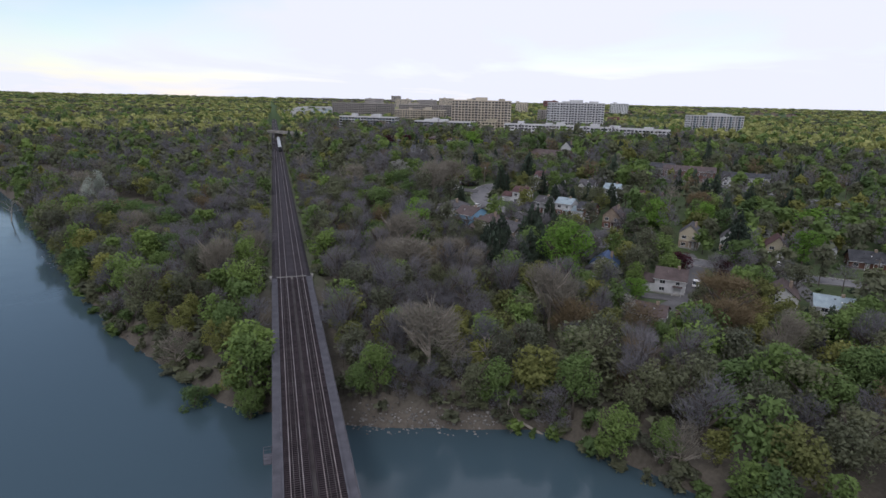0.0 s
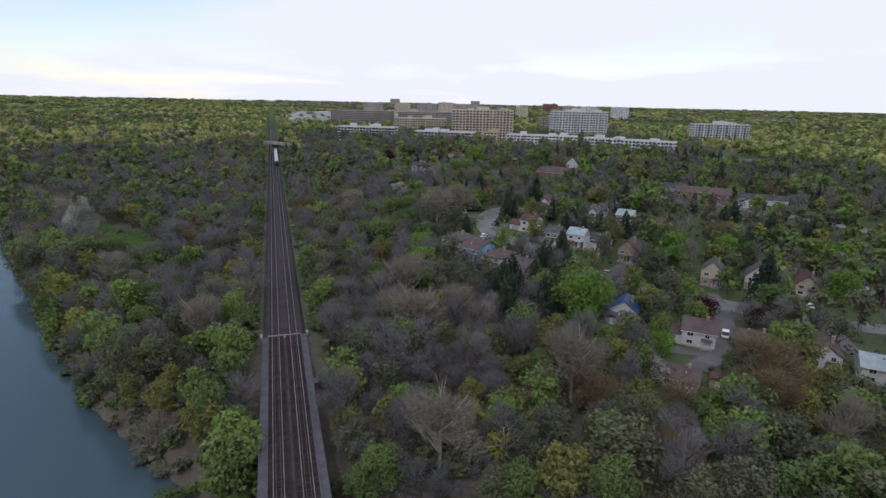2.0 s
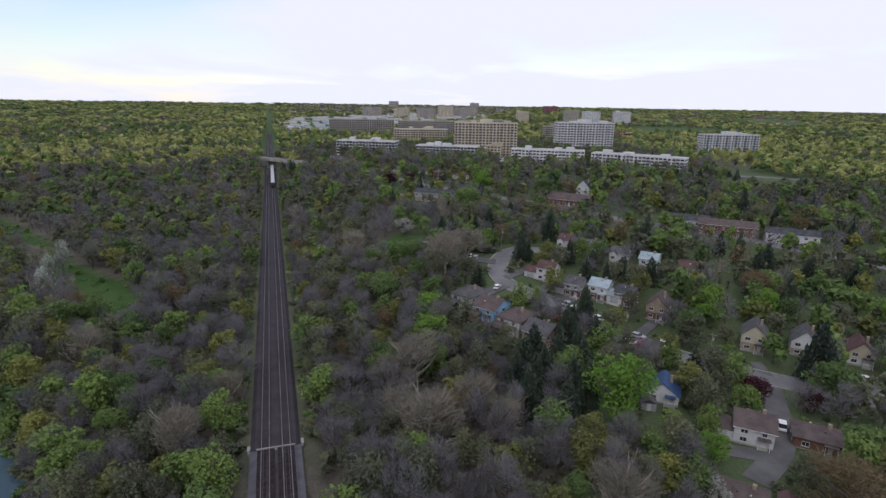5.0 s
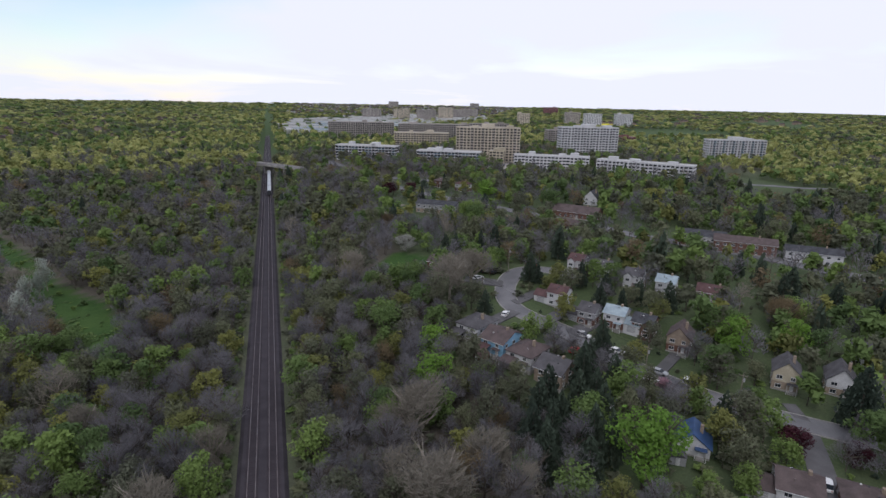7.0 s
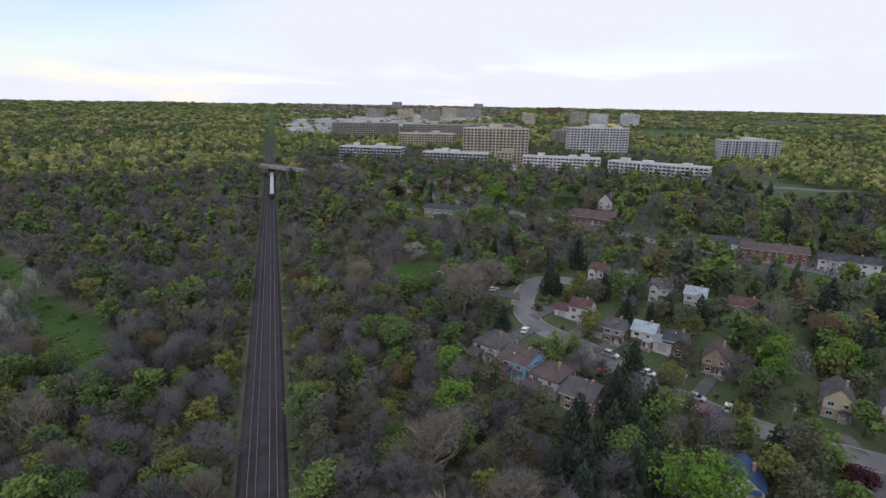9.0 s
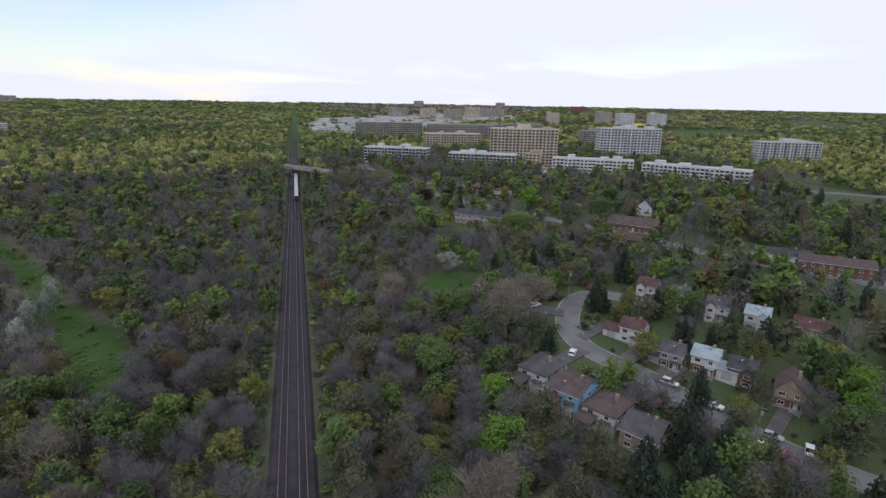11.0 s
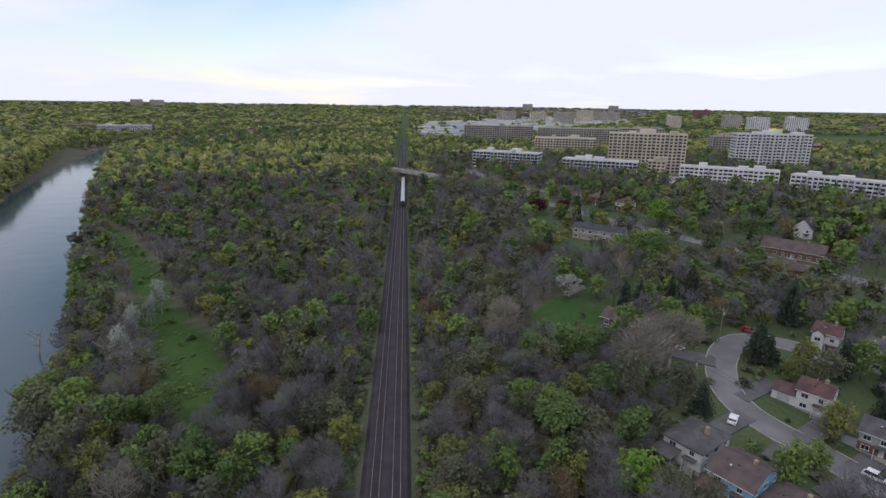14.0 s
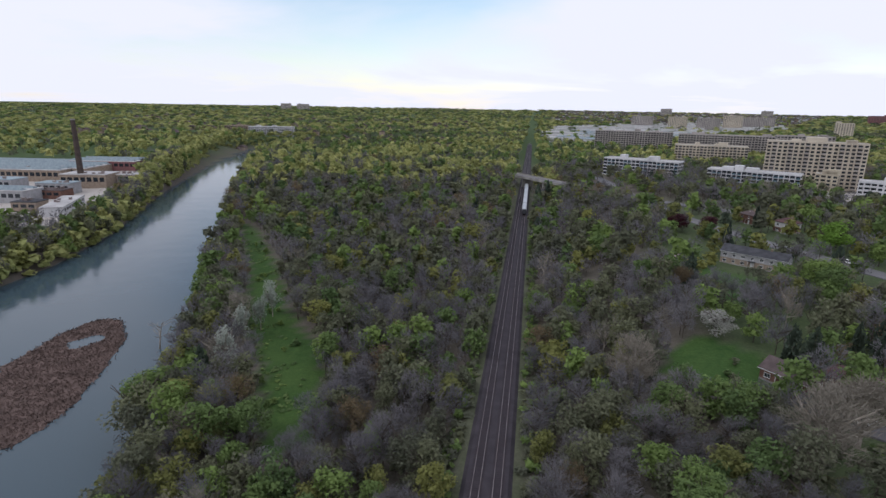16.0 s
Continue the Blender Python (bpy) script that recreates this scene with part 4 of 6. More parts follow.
# ---- blocks of flats and the works over the river ----
def flats(kind, x, y, turn, length, depth, storeys, wall_kind):
    words = {"terrace": "low white terrace of flats with deep balconies", "lowrise": "modern pale low-rise block with glazed balconies", "block": "small cream block of flats",
             "tower": "tall apartment tower with rows of balconies", "slab": "long grey-brown apartment slab", "point": "distant apartment tower"}
    colour = {"tower": "beige", "pale": "pale grey", "white": "white", "slab": "grey-brown", "cream": "cream", "maroon": "maroon", "tan": "tan"}[wall_kind]
    ob = tagged(empty("apartment_building", pose(x, y, z_at(x, y), 0, 0, turn)), f"{colour} {words[kind]}", "apartment building", "blocks of flats")
    H, X, Y, fh = storeys * 2.9 + 0.8, length / 2, depth / 2, 2.9
    bm = boxes((-X, X, -Y, Y, -3, H))
    part("wall", bm, WALL[wall_kind], ob)
    rb = boxes((-X - 0.15, X + 0.15, -Y - 0.15, -Y + 0.25, H, H + 0.7), (-X - 0.15, X + 0.15, Y - 0.25, Y + 0.15, H, H + 0.7), (-X - 0.15, -X + 0.25, -Y + 0.25, Y - 0.25, H, H + 0.7), (X - 0.25, X + 0.15, -Y + 0.25, Y - 0.25, H, H + 0.7))
    part("parapet", rb, WALL[wall_kind], ob)
    part("roof", boxes((-X + 0.25, X - 0.25, -Y + 0.25, Y - 0.25, H, H + 0.15)), ROOF["flat"], ob)
    random.seed(int(x * 7 + y))
    for _ in range(1 if kind == "point" else 3):
        px, pw = random.uniform(-X * 0.7, X * 0.7), random.uniform(2.5, 5)
        part("roof_plant_room", boxes((px - pw, px + pw, -Y * 0.4, Y * 0.4, H + 0.15, H + random.uniform(2, 4.2))), WALL[wall_kind], ob)
    bay = 3.6 if kind != "point" else 4.5
    glass, slabs, fronts = bmesh.new(), bmesh.new(), bmesh.new()
    near = kind in ("terrace", "lowrise", "block")
    for face, (run, off) in enumerate(((length, Y), (depth, X), (length, Y), (depth, X))):
        if face == 2 and kind in ("point", "slab"):
            continue
        m = Matrix.Rotation(radians(90 * face), 4, "Z")
        n = max(2, int(run / bay))
        start = len(glass.verts), len(slabs.verts), len(fronts.verts)
        for s in range(storeys):
            z = s * fh + 0.8
            for c in range(n):
                px = (c + 0.5) * run / n - run / 2
                balcony = face in (0, 2) and kind != "point" and (c % 4 in (1, 2) if kind in ("terrace", "lowrise") else c % 3 == 1)
                if balcony:
                    box(glass, px - 1.5, px + 1.5, -off - 0.02, -off + 0.02, z + 0.1, z + 2.3)
                    box(slabs, px - 1.7, px + 1.7, -off - 1.4, -off - 0.025, z - 0.2, z)
                    for e in (-1.66, 1.66):
                        box(slabs, px + e - 0.12, px + e + 0.12, -off - 1.4, -off - 0.025, z, z + (2.7 if kind == "terrace" else 1.0))
                    box(fronts, px - 1.52, px + 1.52, -off - 1.4, -off - 1.34, z + 0.02, z + 1.0)
                else:
                    box(glass, px - (1.6 if kind == 'lowrise' else 1.15), px + (1.6 if kind == 'lowrise' else 1.15), -off - 0.02, -off + 0.02, z + (0.3 if kind == 'lowrise' else 0.55), z + (2.5 if kind == 'lowrise' else 2.2))
                    if near:
                        box(slabs, px - 0.9, px + 0.9, -off - 0.1, -off - 0.025, z + 0.58, z + 0.68)
        for b, first in zip((glass, slabs, fronts), start):
            b.verts.ensure_lookup_table()
            bmesh.ops.transform(b, matrix=m, verts=b.verts[first:])
    if kind in ("tower", "slab"):
        n = max(2, int(length / bay))
        for c in range(0, n, 3):
            px = (c + 0.5) * length / n - X
            part("bay_column", boxes((px - 1.75, px - 1.3, -Y - 1.55, -Y - 0.025, -1, H + 0.2), (px + 1.3, px + 1.75, -Y - 1.55, -Y - 0.025, -1, H + 0.2)), WALL[wall_kind], ob)
        if kind == "tower":
            part("penthouse", boxes((-X * 0.2, X * 0.2, -Y * 0.7, Y * 0.7, H + 0.16, H + 3.9)), WALL[wall_kind], ob)
    tagged(part("glazing", glass, GLASS, ob), kind="stuff")
    tagged(part("balcony_concrete", slabs, WALL[wall_kind], ob), kind="stuff")
    blue = wall_kind in ("white",) or kind == "lowrise"
    if len(fronts.verts):
        tagged(part("balcony_glazing", fronts, GLASS_BLUE if blue else WALL["slab" if wall_kind == "tower" else wall_kind], ob), kind="stuff")
    else:
        fronts.free()
    return ob


for spec in FLATS:
    flats(*spec)


def works(x, y, turn, length, depth, high, wall_kind, roof_kind):
    ob = tagged(empty("factory_building", pose(x, y, z_at(x, y), 0, 0, turn)), "low flat-roofed factory building with dark window bands", "factory", "factory buildings")
    X, Y = length / 2, depth / 2
    part("wall", boxes((-X, X, -Y, Y, -4, high)), WALL[wall_kind], ob)
    part("roof", boxes((-X - 0.2, X + 0.2, -Y - 0.2, Y + 0.2, high, high + 0.5)), ROOF[roof_kind], ob)
    for s in (-1, 1):
        for c in range(int(length / 5)):
            px = (c + 0.5) * 5 - int(length / 5) * 2.5
            part("window", boxes((px - 1.8, px + 1.8, s * Y - 0.03, s * Y + 0.03, high * 0.45, high * 0.8)), GLASS, ob)
    random.seed(int(x))
    for c in range(max(1, int(depth / 9))):
        py = -Y + (c + 0.5) * depth / max(1, int(depth / 9))
        if length > 50:
            rm = prism(bmesh.new(), [(py - 2.6, high + 0.5), (py + 2.6, high + 0.5), (py + 2.2, high + 2.4)], -X + 2, X - 2)
            bmesh.ops.rotate(rm, verts=rm.verts, matrix=Matrix.Rotation(radians(90), 3, "Z"))
            bmesh.ops.transform(rm, matrix=Matrix.Scale(-1, 4, (0, 1, 0)) @ Matrix.Identity(4), verts=rm.verts)
            bmesh.ops.recalc_face_normals(rm, faces=rm.faces)
            part("roof_light", rm, ROOF["pale"], ob, "long saw-tooth roof light")
    for _ in range(4):
        px, py = random.uniform(-X, X) * 0.8, random.uniform(-Y, Y) * 0.7
        part("roof_vent", boxes((px - 1, px + 1, py - 0.8, py + 0.8, high + 0.5, high + random.uniform(1.4, 2.6))), STEEL, ob)


for spec in WORKS:
    works(*spec)
stack = tagged(empty("chimney_stack", pose(-355, 514, z_at(-355, 514))), "tall round chimney of sooty dark brick", "chimney")
bm = bmesh.new()
rod(bm, (0, 0, -2), (0, 0, 53), 2.6, 1.6, 16)
part("shaft", bm, material("sooty_dark_brick", (0.085, 0.066, 0.058), 0.9, (0.060, 0.048, 0.043), 0.3, 5, 0.3), stack)
part("cap", rod(bmesh.new(), (0, 0, 53.02), (0, 0, 54), 1.85, 1.8, 16), CONCRETE, stack)
# ---- trees ----
rng = np.random.default_rng(5)


def slivers(start, way, width):
    """Thin triangles from start along way."""
    side = np.cross(way, rng.normal(size=way.shape))
    side /= np.linalg.norm(side, axis=1)[:, None] + 1e-9
    return np.stack([start - side * width, start + side * width, start + way], 1)


def clumps(centre, out, size, loose=0.45):
    """One leaf spray, a triangle that faces more or less outward, at each centre."""
    face = out + rng.normal(size=centre.shape) * loose + np.array([0, 0, 0.4])
    face /= np.linalg.norm(face, axis=1)[:, None]
    a = np.cross(face, rng.normal(size=centre.shape))
    a /= np.linalg.norm(a, axis=1)[:, None]
    b = np.cross(face, a)
    s = (size * rng.uniform(0.5, 1.5, len(centre)))[:, None]
    return np.stack([centre - a * s * 0.5 - b * s * 0.5, centre + a * s * 0.6 - b * s * 0.3, centre + b * s * 0.85], 1)


def lobed(n, lobes, low, wide, fill=0.55):
    """Points in a crown made of several rounded lobes; the tree is 1 high and the crown about 1 across its radius."""
    ang, hgt = rng.uniform(0, 6.283, lobes), rng.uniform(low + 0.12, 0.88, lobes)
    out = wide * np.sqrt(rng.uniform(0, 1, lobes)) * 0.72 * np.clip(1.25 - 1.1 * (hgt - low) ** 2, 0.3, 1)
    c = np.stack([out * np.cos(ang), out * np.sin(ang), hgt], 1)
    c = np.concatenate([c, [[0, 0, 0.84], [0, 0, 0.6], [0, 0, 0.66]]])
    r = rng.uniform(0.22, 0.46, len(c)) * wide
    r[-1] = 0.72 * wide
    pick = rng.integers(0, len(c), n)
    d = rng.normal(size=(n, 3))
    d /= np.linalg.norm(d, axis=1)[:, None]
    rad = r[pick] * rng.uniform(fill, 1, n) ** 0.5
    p = c[pick] + d * np.stack([rad, rad, rad * 0.40], 1)
    p[:, 2] = np.clip(p[:, 2], low, 1.0)
    return p, d


def stem(top, r, sides=4):
    ang = np.arange(sides) * 6.283 / sides
    foot = np.stack([np.cos(ang) * r, np.sin(ang) * r, np.full(sides, -0.08)], 1)
    tip = np.array([0, 0, top])
    return np.stack([foot, np.roll(foot, -1, 0), np.repeat(tip[None], sides, 0)], 1)


def limbs(n, low, wide, r):
    """Main limbs from the stem outward and up."""
    ang, z0 = rng.uniform(0, 6.283, n), rng.uniform(low * 0.8, 0.6, n)
    start = np.stack([np.zeros(n), np.zeros(n), z0], 1)
    reach = rng.uniform(0.5, 0.95, n) * wide
    way = np.stack([np.cos(ang) * reach, np.sin(ang) * reach, rng.uniform(0.12, 0.4, n)], 1)
    way[:, 2] = np.minimum(way[:, 2], 0.97 - z0)
    return start, way, np.concatenate([slivers(start, way, r), slivers(start, way, r)])


def template(kind, detail):
    """Triangles of one tree, 1 high with a crown radius of 1, and which of them are wood."""
    if kind == "conifer":
        n = int(620 * detail)
        z = 1 - np.sqrt(rng.uniform(0, 1, n)) * 0.92
        ang = rng.uniform(0, 6.283, n)
        tier = 0.8 + 0.2 * np.sin(z * 46 + rng.uniform(0, 6)) + 0.16 * np.sin(ang * 3 + z * 9)
        rad = (1.0 - z) ** 0.62 * tier * rng.uniform(0.3, 1.1, n)
        p = np.stack([np.cos(ang) * rad, np.sin(ang) * rad, z], 1)
        way = np.stack([np.cos(ang) * 0.17, np.sin(ang) * 0.17, -0.02 + rng.normal(size=n) * 0.03], 1) / max(detail, 0.25) ** 0.4
        leaves = slivers(p - way * 0.5, way, 0.075 / max(detail, 0.2) ** 0.5)
        wood = stem(0.9, 0.05)
    elif kind in ("bare", "pale", "rust"):
        start, way, wood = limbs(max(4, int(11 * min(detail, 1.6))), 0.22, 1.0, 0.020)
        wood = np.concatenate([stem(0.9, 0.04), wood])
        # fine twigs that sweep outward and up from the limbs
        n = int(860 * detail)
        p, d = lobed(n, 12, 0.24, 1.0, 0.12)
        lean = p * np.array([1, 1, 0])
        way = rng.normal(size=(n, 3)) * np.array([0.085, 0.085, 0.035]) + lean * 0.10 + d * np.array([0.05, 0.05, 0.015]) + np.array([0, 0, 0.062])
        leaves = slivers(p - way * 0.5, way, 0.0088 / min(max(detail, 0.10), 1.7) ** 0.62)
        if kind == "rust":
            q, qd = lobed(int(n * 0.7), 9, 0.3, 1.0, 0.3)
            leaves = np.concatenate([leaves, flatten(clumps(q, qd, 0.062 / max(detail, 0.2) ** 0.5, 0.9))])
    else:
        start, way, wood = limbs(max(2, int(6 * min(detail, 1.5))), 0.25, 0.8, 0.024)
        wood = np.concatenate([stem(0.8, 0.05), wood]) if detail > 0.06 else wood[:0]
        n = int(820 * detail)
        sparse = kind in ("olive", "silver", "blossom")
        p, d = lobed(n, 20 if detail > 0.3 else 9, 0.16, 1.0, 0.25 if sparse else 0.7 if kind == "bright" else 0.45)
        fine = 0.112 if sparse else 0.132
        if detail < 0.06:
            # far crowns: a closed, rounded shell of sprays
            p, d = lobed(n, 5, 0.3, 1.0, 0.96)
        leaves = flatten(clumps(p, d, (fine if detail > 0.3 else fine * 1.12) / max(detail, 0.05) ** 0.5, 0.9 if sparse else 0.25 if detail < 0.06 else 0.65))
        if sparse and detail > 0.1:
            m = int(180 * detail)
            q, qd = lobed(m, 10, 0.2, 1.0, 0.15)
            twig = rng.normal(size=(m, 3)) * np.array([0.08, 0.08, 0.03]) + qd * np.array([0.06, 0.06, 0.02]) + np.array([0, 0, 0.05])
            wood = np.concatenate([wood, slivers(q - twig * 0.5, twig, 0.0085 / max(detail, 0.15) ** 0.6)])
    tri = np.concatenate([leaves, wood])
    slot = np.concatenate([np.zeros(len(leaves), int), np.ones(len(wood), int)])
    return tri, slot


def flatten(tri):
    """Leaf sprays are sized for a crown as high as wide: squeeze them about their middles to stand in a 1-high tree of radius 1."""
    mid = tri.mean(1, keepdims=True)
    return mid + (tri - mid) * np.array([1, 1, 0.36])


def grow(kind, detail, x, y, h, r, variants=6):
    """All trees of a kind at those places, joined into triangles with a tone for each tree."""
    tris, slots, tints = [], [], []
    z = height(x, y)
    which = rng.integers(0, variants, len(x))
    for v in range(variants):
        tri, slot = template(kind, detail)
        sel = np.where(which == v)[0]
        if not len(sel):
            continue
        a = rng.uniform(0, 6.283, len(sel))
        ca, sa = np.cos(a)[:, None, None], np.sin(a)[:, None, None]
        px, py, pz = tri[None, :, :, 0], tri[None, :, :, 1], tri[None, :, :, 2]
        R, Hh = r[sel][:, None, None], h[sel][:, None, None]
        stretch = rng.uniform(0.85, 1.18, len(sel))[:, None, None]
        X, Y = px * R * stretch, py * R / stretch
        out = np.stack([X * ca - Y * sa + x[sel][:, None, None], X * sa + Y * ca + y[sel][:, None, None], pz * Hh + z[sel][:, None, None]], -1)
        tris.append(out.reshape(-1, 3))
        slots.append(np.tile(slot, len(sel)))
        tints.append(np.repeat(rng.uniform(0, 1, len(sel)), len(slot) * 3))
    return np.concatenate(tris), np.concatenate(slots), np.concatenate(tints)


def plant(name, label, kind, detail, x, y, h, r, bark=BARK):
    if not len(x):
        return
    v, s, t = grow(kind, detail, x, y, h, r)
    me = fill_mesh(name, v, np.arange(len(v)).reshape(-1, 3), [LEAF[kind], bark], s, t)
    tagged(new(name, me), label, "trees", kind="stuff")


def y0_mid(fy):
    return 500 < fy < 700


def free(x, y, gap=1.0):
    """Where a tree may stand: clear of water, track, streets, houses and clearings, and of the camera's view of them.
    """
    ok = (river_distance(x, y) > 0.9) & ((np.abs(x) > 7.4 + gap * 0.5) | (y < BRIDGE_END - 4))
    ok &= ~((np.abs(x) < 7.5) & (y < BRIDGE_END))
    for line, width in ((STREET, 4.5), (MAIN_ROAD, 8), (APT_ROAD, 8), (BRIDGE_ROAD, 12), (FOOTPATH, 5), (BANK_ROAD, 4)):
        ok &= line_distance(x, y, line) > width + gap
    for points, width in DRIVES:
        ok &= line_distance(x, y, points) > width / 2 + gap
    for ring in (MEADOW, LAWN, GARDENS, FIELD, FACTORY_YARD, PARKING):
        ok &= ~within(x, y, ring)
    # strips before paths, road and grass are thinned to fit the camera's view
    ok &= (line_distance(x + 1, y + 6, FOOTPATH) > 4) & (line_distance(x + 2, y + 8, MAIN_ROAD) > 6)
    ok &= ~within(x + 2.5, y + 6, LAWN) & ~(within(x - 2, y + 5, MEADOW) & (np.sin(x * 2.1 + y * 1.3) > -0.2))
    for hx, hy, turn, w, d, *_ in HOUSES:
        size = max(w, d) / 2
        if (hx, hy) in HIDDEN:
            ok &= np.hypot(x - hx, y - hy) > size + gap
            continue
        # trees before a house are left out towards the camera's path
        away = np.hypot(hx - 3, hy - 70)
        ux, uy = (3 - hx) / away, (70 - hy) / away
        for k, s in ((0, size + 1.2), (size + 3.0, size), (size + (8 if hy < 145 else 4), size * 0.8)):
            ok &= np.hypot(x - hx - ux * k, y - hy - uy * k) > s + gap * 0.6
        if hy < 125:
            # cleared towards the camera's start as well, to keep these houses in view
            away = np.hypot(hx, hy)
            for k, s in ((size + 3, size), (size + 8, size * 0.8)):
                ok &= np.hypot(x - hx + hx / away * k, y - hy + hy / away * k) > s + gap * 0.6
    for _, fx, fy, turn, length, depth, *_ in FLATS:
        c, s = math.cos(radians(turn)), math.sin(radians(turn))
        u, v = (x - fx) * c + (y - fy) * s, -(x - fx) * s + (y - fy) * c
        ok &= (np.abs(u) > length / 2 + 3) | (v > depth / 2 + 4) | (v < -depth / 2 - (22 if y0_mid(fy) else 4))
    for fx, fy, turn, length, depth, *_ in WORKS:
        ok &= np.hypot(x - fx, y - fy) > length / 2
    return ok


def scatter(x0, x1, y0, y1, step):
    gx, gy = np.meshgrid(np.arange(x0, x1, step), np.arange(y0, y1, step * 0.87))
    gx = gx + (np.arange(gx.shape[0]) % 2)[:, None] * step / 2
    j = rng.uniform(-0.42, 0.42, (2, *gx.shape)) * step
    return (gx + j[0]).ravel(), (gy + j[1]).ravel()


def patchy(x, y, size, seed):
    return 0.5 + 0.25 * (np.sin(x / size + seed) * np.cos(y / size * 1.3 + seed * 2) + np.sin((x + y) / size * 0.7 + seed * 3) + 0.6 * np.sin(x / size * 2.3 - y / size * 1.9 + seed))


KINDS = ["green", "yellow", "olive", "bare", "pale", "rust", "conifer"]
LABELS = {"green": "woodland trees in fresh spring-green leaf", "yellow": "woodland trees in yellow-green young leaf", "olive": "woodland trees in olive-green bud", "bare": "grey-brown woodland trees still bare of leaves",
          "pale": "pale-barked bare trees among the woods", "rust": "rust-coloured budding trees", "conifer": "dark evergreen conifers"}


def choose(x, y):
    """The kind of tree that grows at each place."""
    w = np.zeros((len(x), len(KINDS)))
    p, q = patchy(x, y, 17, 1.0), patchy(x, y, 11, 4.2)
    bank = smooth(26, 4, river_distance(x, y))
    town = smooth(56, 70, x) * smooth(560, 460, y)
    south = smooth(40, 60, x) * smooth(108, 95, y)
    north = smooth(380, 520, y)
    w[:, 3] = 1.8 - 0.9 * p + 0.3 * (x > 0)
    w[:, 2] = 0.75 + 0.5 * q
    w[:, 0] = 0.26 + 0.75 * p * p + 0.5 * bank
    w[:, 1] = 0.22 + 0.6 * q * p + 0.4 * bank
    w[:, 4] = 0.05
    w[:, 5] = 0.03
    w[:, 6] = 0.01
    w += town[:, None] * (np.array([0.95, 0.5, 0.9, 1.0, 0.06, 0.08, 0.24]) - w) * 0.9
    w += south[:, None] * (np.array([0.95, 0.85, 0.9, 0.6, 0.08, 0.14, 0.02]) - w)
    w += (north * (1 - town))[:, None] * (np.array([0.55, 0.42, 0.95, 1.25, 0.05, 0.12, 0.06]) - w) * 0.8
    w = np.cumsum(w, 1)
    return (rng.uniform(0, 1, len(x))[:, None] * w[:, -1:] > w).sum(1)


SIZES = {"green": (11.0, 4.4), "yellow": (9.0, 3.8), "olive": (11.0, 4.3), "bare": (11.5, 4.5), "pale": (13.5, 5.4), "rust": (11, 4.8), "conifer": (12.5, 3.6)}


def wood(tag, x, y, detail, size=1.0, bigger=1.0):
    kind = choose(x, y)
    for k, name in enumerate(KINDS):
        sel = kind == k
        h, r = SIZES[name]
        n = sel.sum()
        s = rng.uniform(0.72, 1.22, n) * bigger
        plant(tag + "_" + name + "_trees", LABELS[name], name, detail, x[sel], y[sel], h * s * rng.uniform(0.85, 1.15, n) * size, r * s * size, PALE_BARK if name == "pale" else BARK)


def one_tree(kind, x, y, h, r, variants=3):
    """A tree as a thing of its own: a trunk with limbs, and a crown; each kind is modelled a few times and then copied."""
    models = tree_models.setdefault(kind, [])
    m = Matrix.LocRotScale((x, y, z_at(x, y)), Euler((0, 0, rng.uniform(0, 6.283))), (r, r, h))
    if len(models) < variants:
        tri, slot = template(kind, 2.3 if r < 6 else 4.2)
        leaves = tri[slot == 0].reshape(-1, 3)
        ob = tagged(empty(kind_names.get(kind, "tree"), m), single_labels[kind], "tree", "single trees")
        ob.matrix_basis = m
        bm = bmesh.new()
        rod(bm, (0, 0, -0.08), (0, 0, 0.45), 0.06, 0.035, 7)
        rod(bm, (0, 0, 0.45), (0.03, 0.02, 0.86), 0.035, 0.008, 6)
        if kind != "conifer":
            for k in range(9):
                a, z0 = rng.uniform(0, 6.283), rng.uniform(0.22, 0.6)
                reach, rise = rng.uniform(0.25, 0.5), rng.uniform(0.16, 0.34)
                elbow = Vector((math.cos(a) * reach, math.sin(a) * reach, z0 + rise))
                rod(bm, (0, 0, z0), elbow, 0.022, 0.013, 5)
                for q in range(3):
                    b = a + rng.uniform(-0.9, 0.9)
                    rod(bm, elbow * rng.uniform(0.75, 1.0), elbow + Vector((math.cos(b) * 0.26, math.sin(b) * 0.26, rng.uniform(0.06, 0.17))), 0.011, 0.004, 4)
        part("trunk", bm, PALE_BARK if kind in ("pale", "silver") else BARK, ob)
        part("crown", fill_mesh("crown", leaves, np.arange(len(leaves)).reshape(-1, 3), [LEAF[kind]], None, np.zeros(len(leaves))), None, ob)
        models.append(ob)
        return ob
    model = models[int(rng.integers(0, variants))]
    return copy_thing(model, m @ Matrix.Diagonal((1 / model.scale.x, 1 / model.scale.y, 1 / model.scale.z, 1)))


tree_models = {}
kind_names = {"conifer": "conifer", "blossom": "blossoming_tree", "pink": "blossoming_tree"}
single_labels = {"green": "broad tree in fresh spring-green leaf", "bright": "full round tree in vivid fresh green leaf", "yellow": "rounded tree in yellow-green young leaf", "olive": "tree in sparse olive-green bud", "bare": "grey-brown tree still bare of leaves",
                 "pale": "tall pale-barked sycamore with bare branches", "rust": "broad tree with rust-coloured buds", "conifer": "dark green pointed evergreen conifer", "plum": "small round tree with dark plum leaves",
                 "blossom": "round tree covered in pale blossom", "pink": "small tree with pink blossom", "silver": "slender tree with silvery white young leaves"}

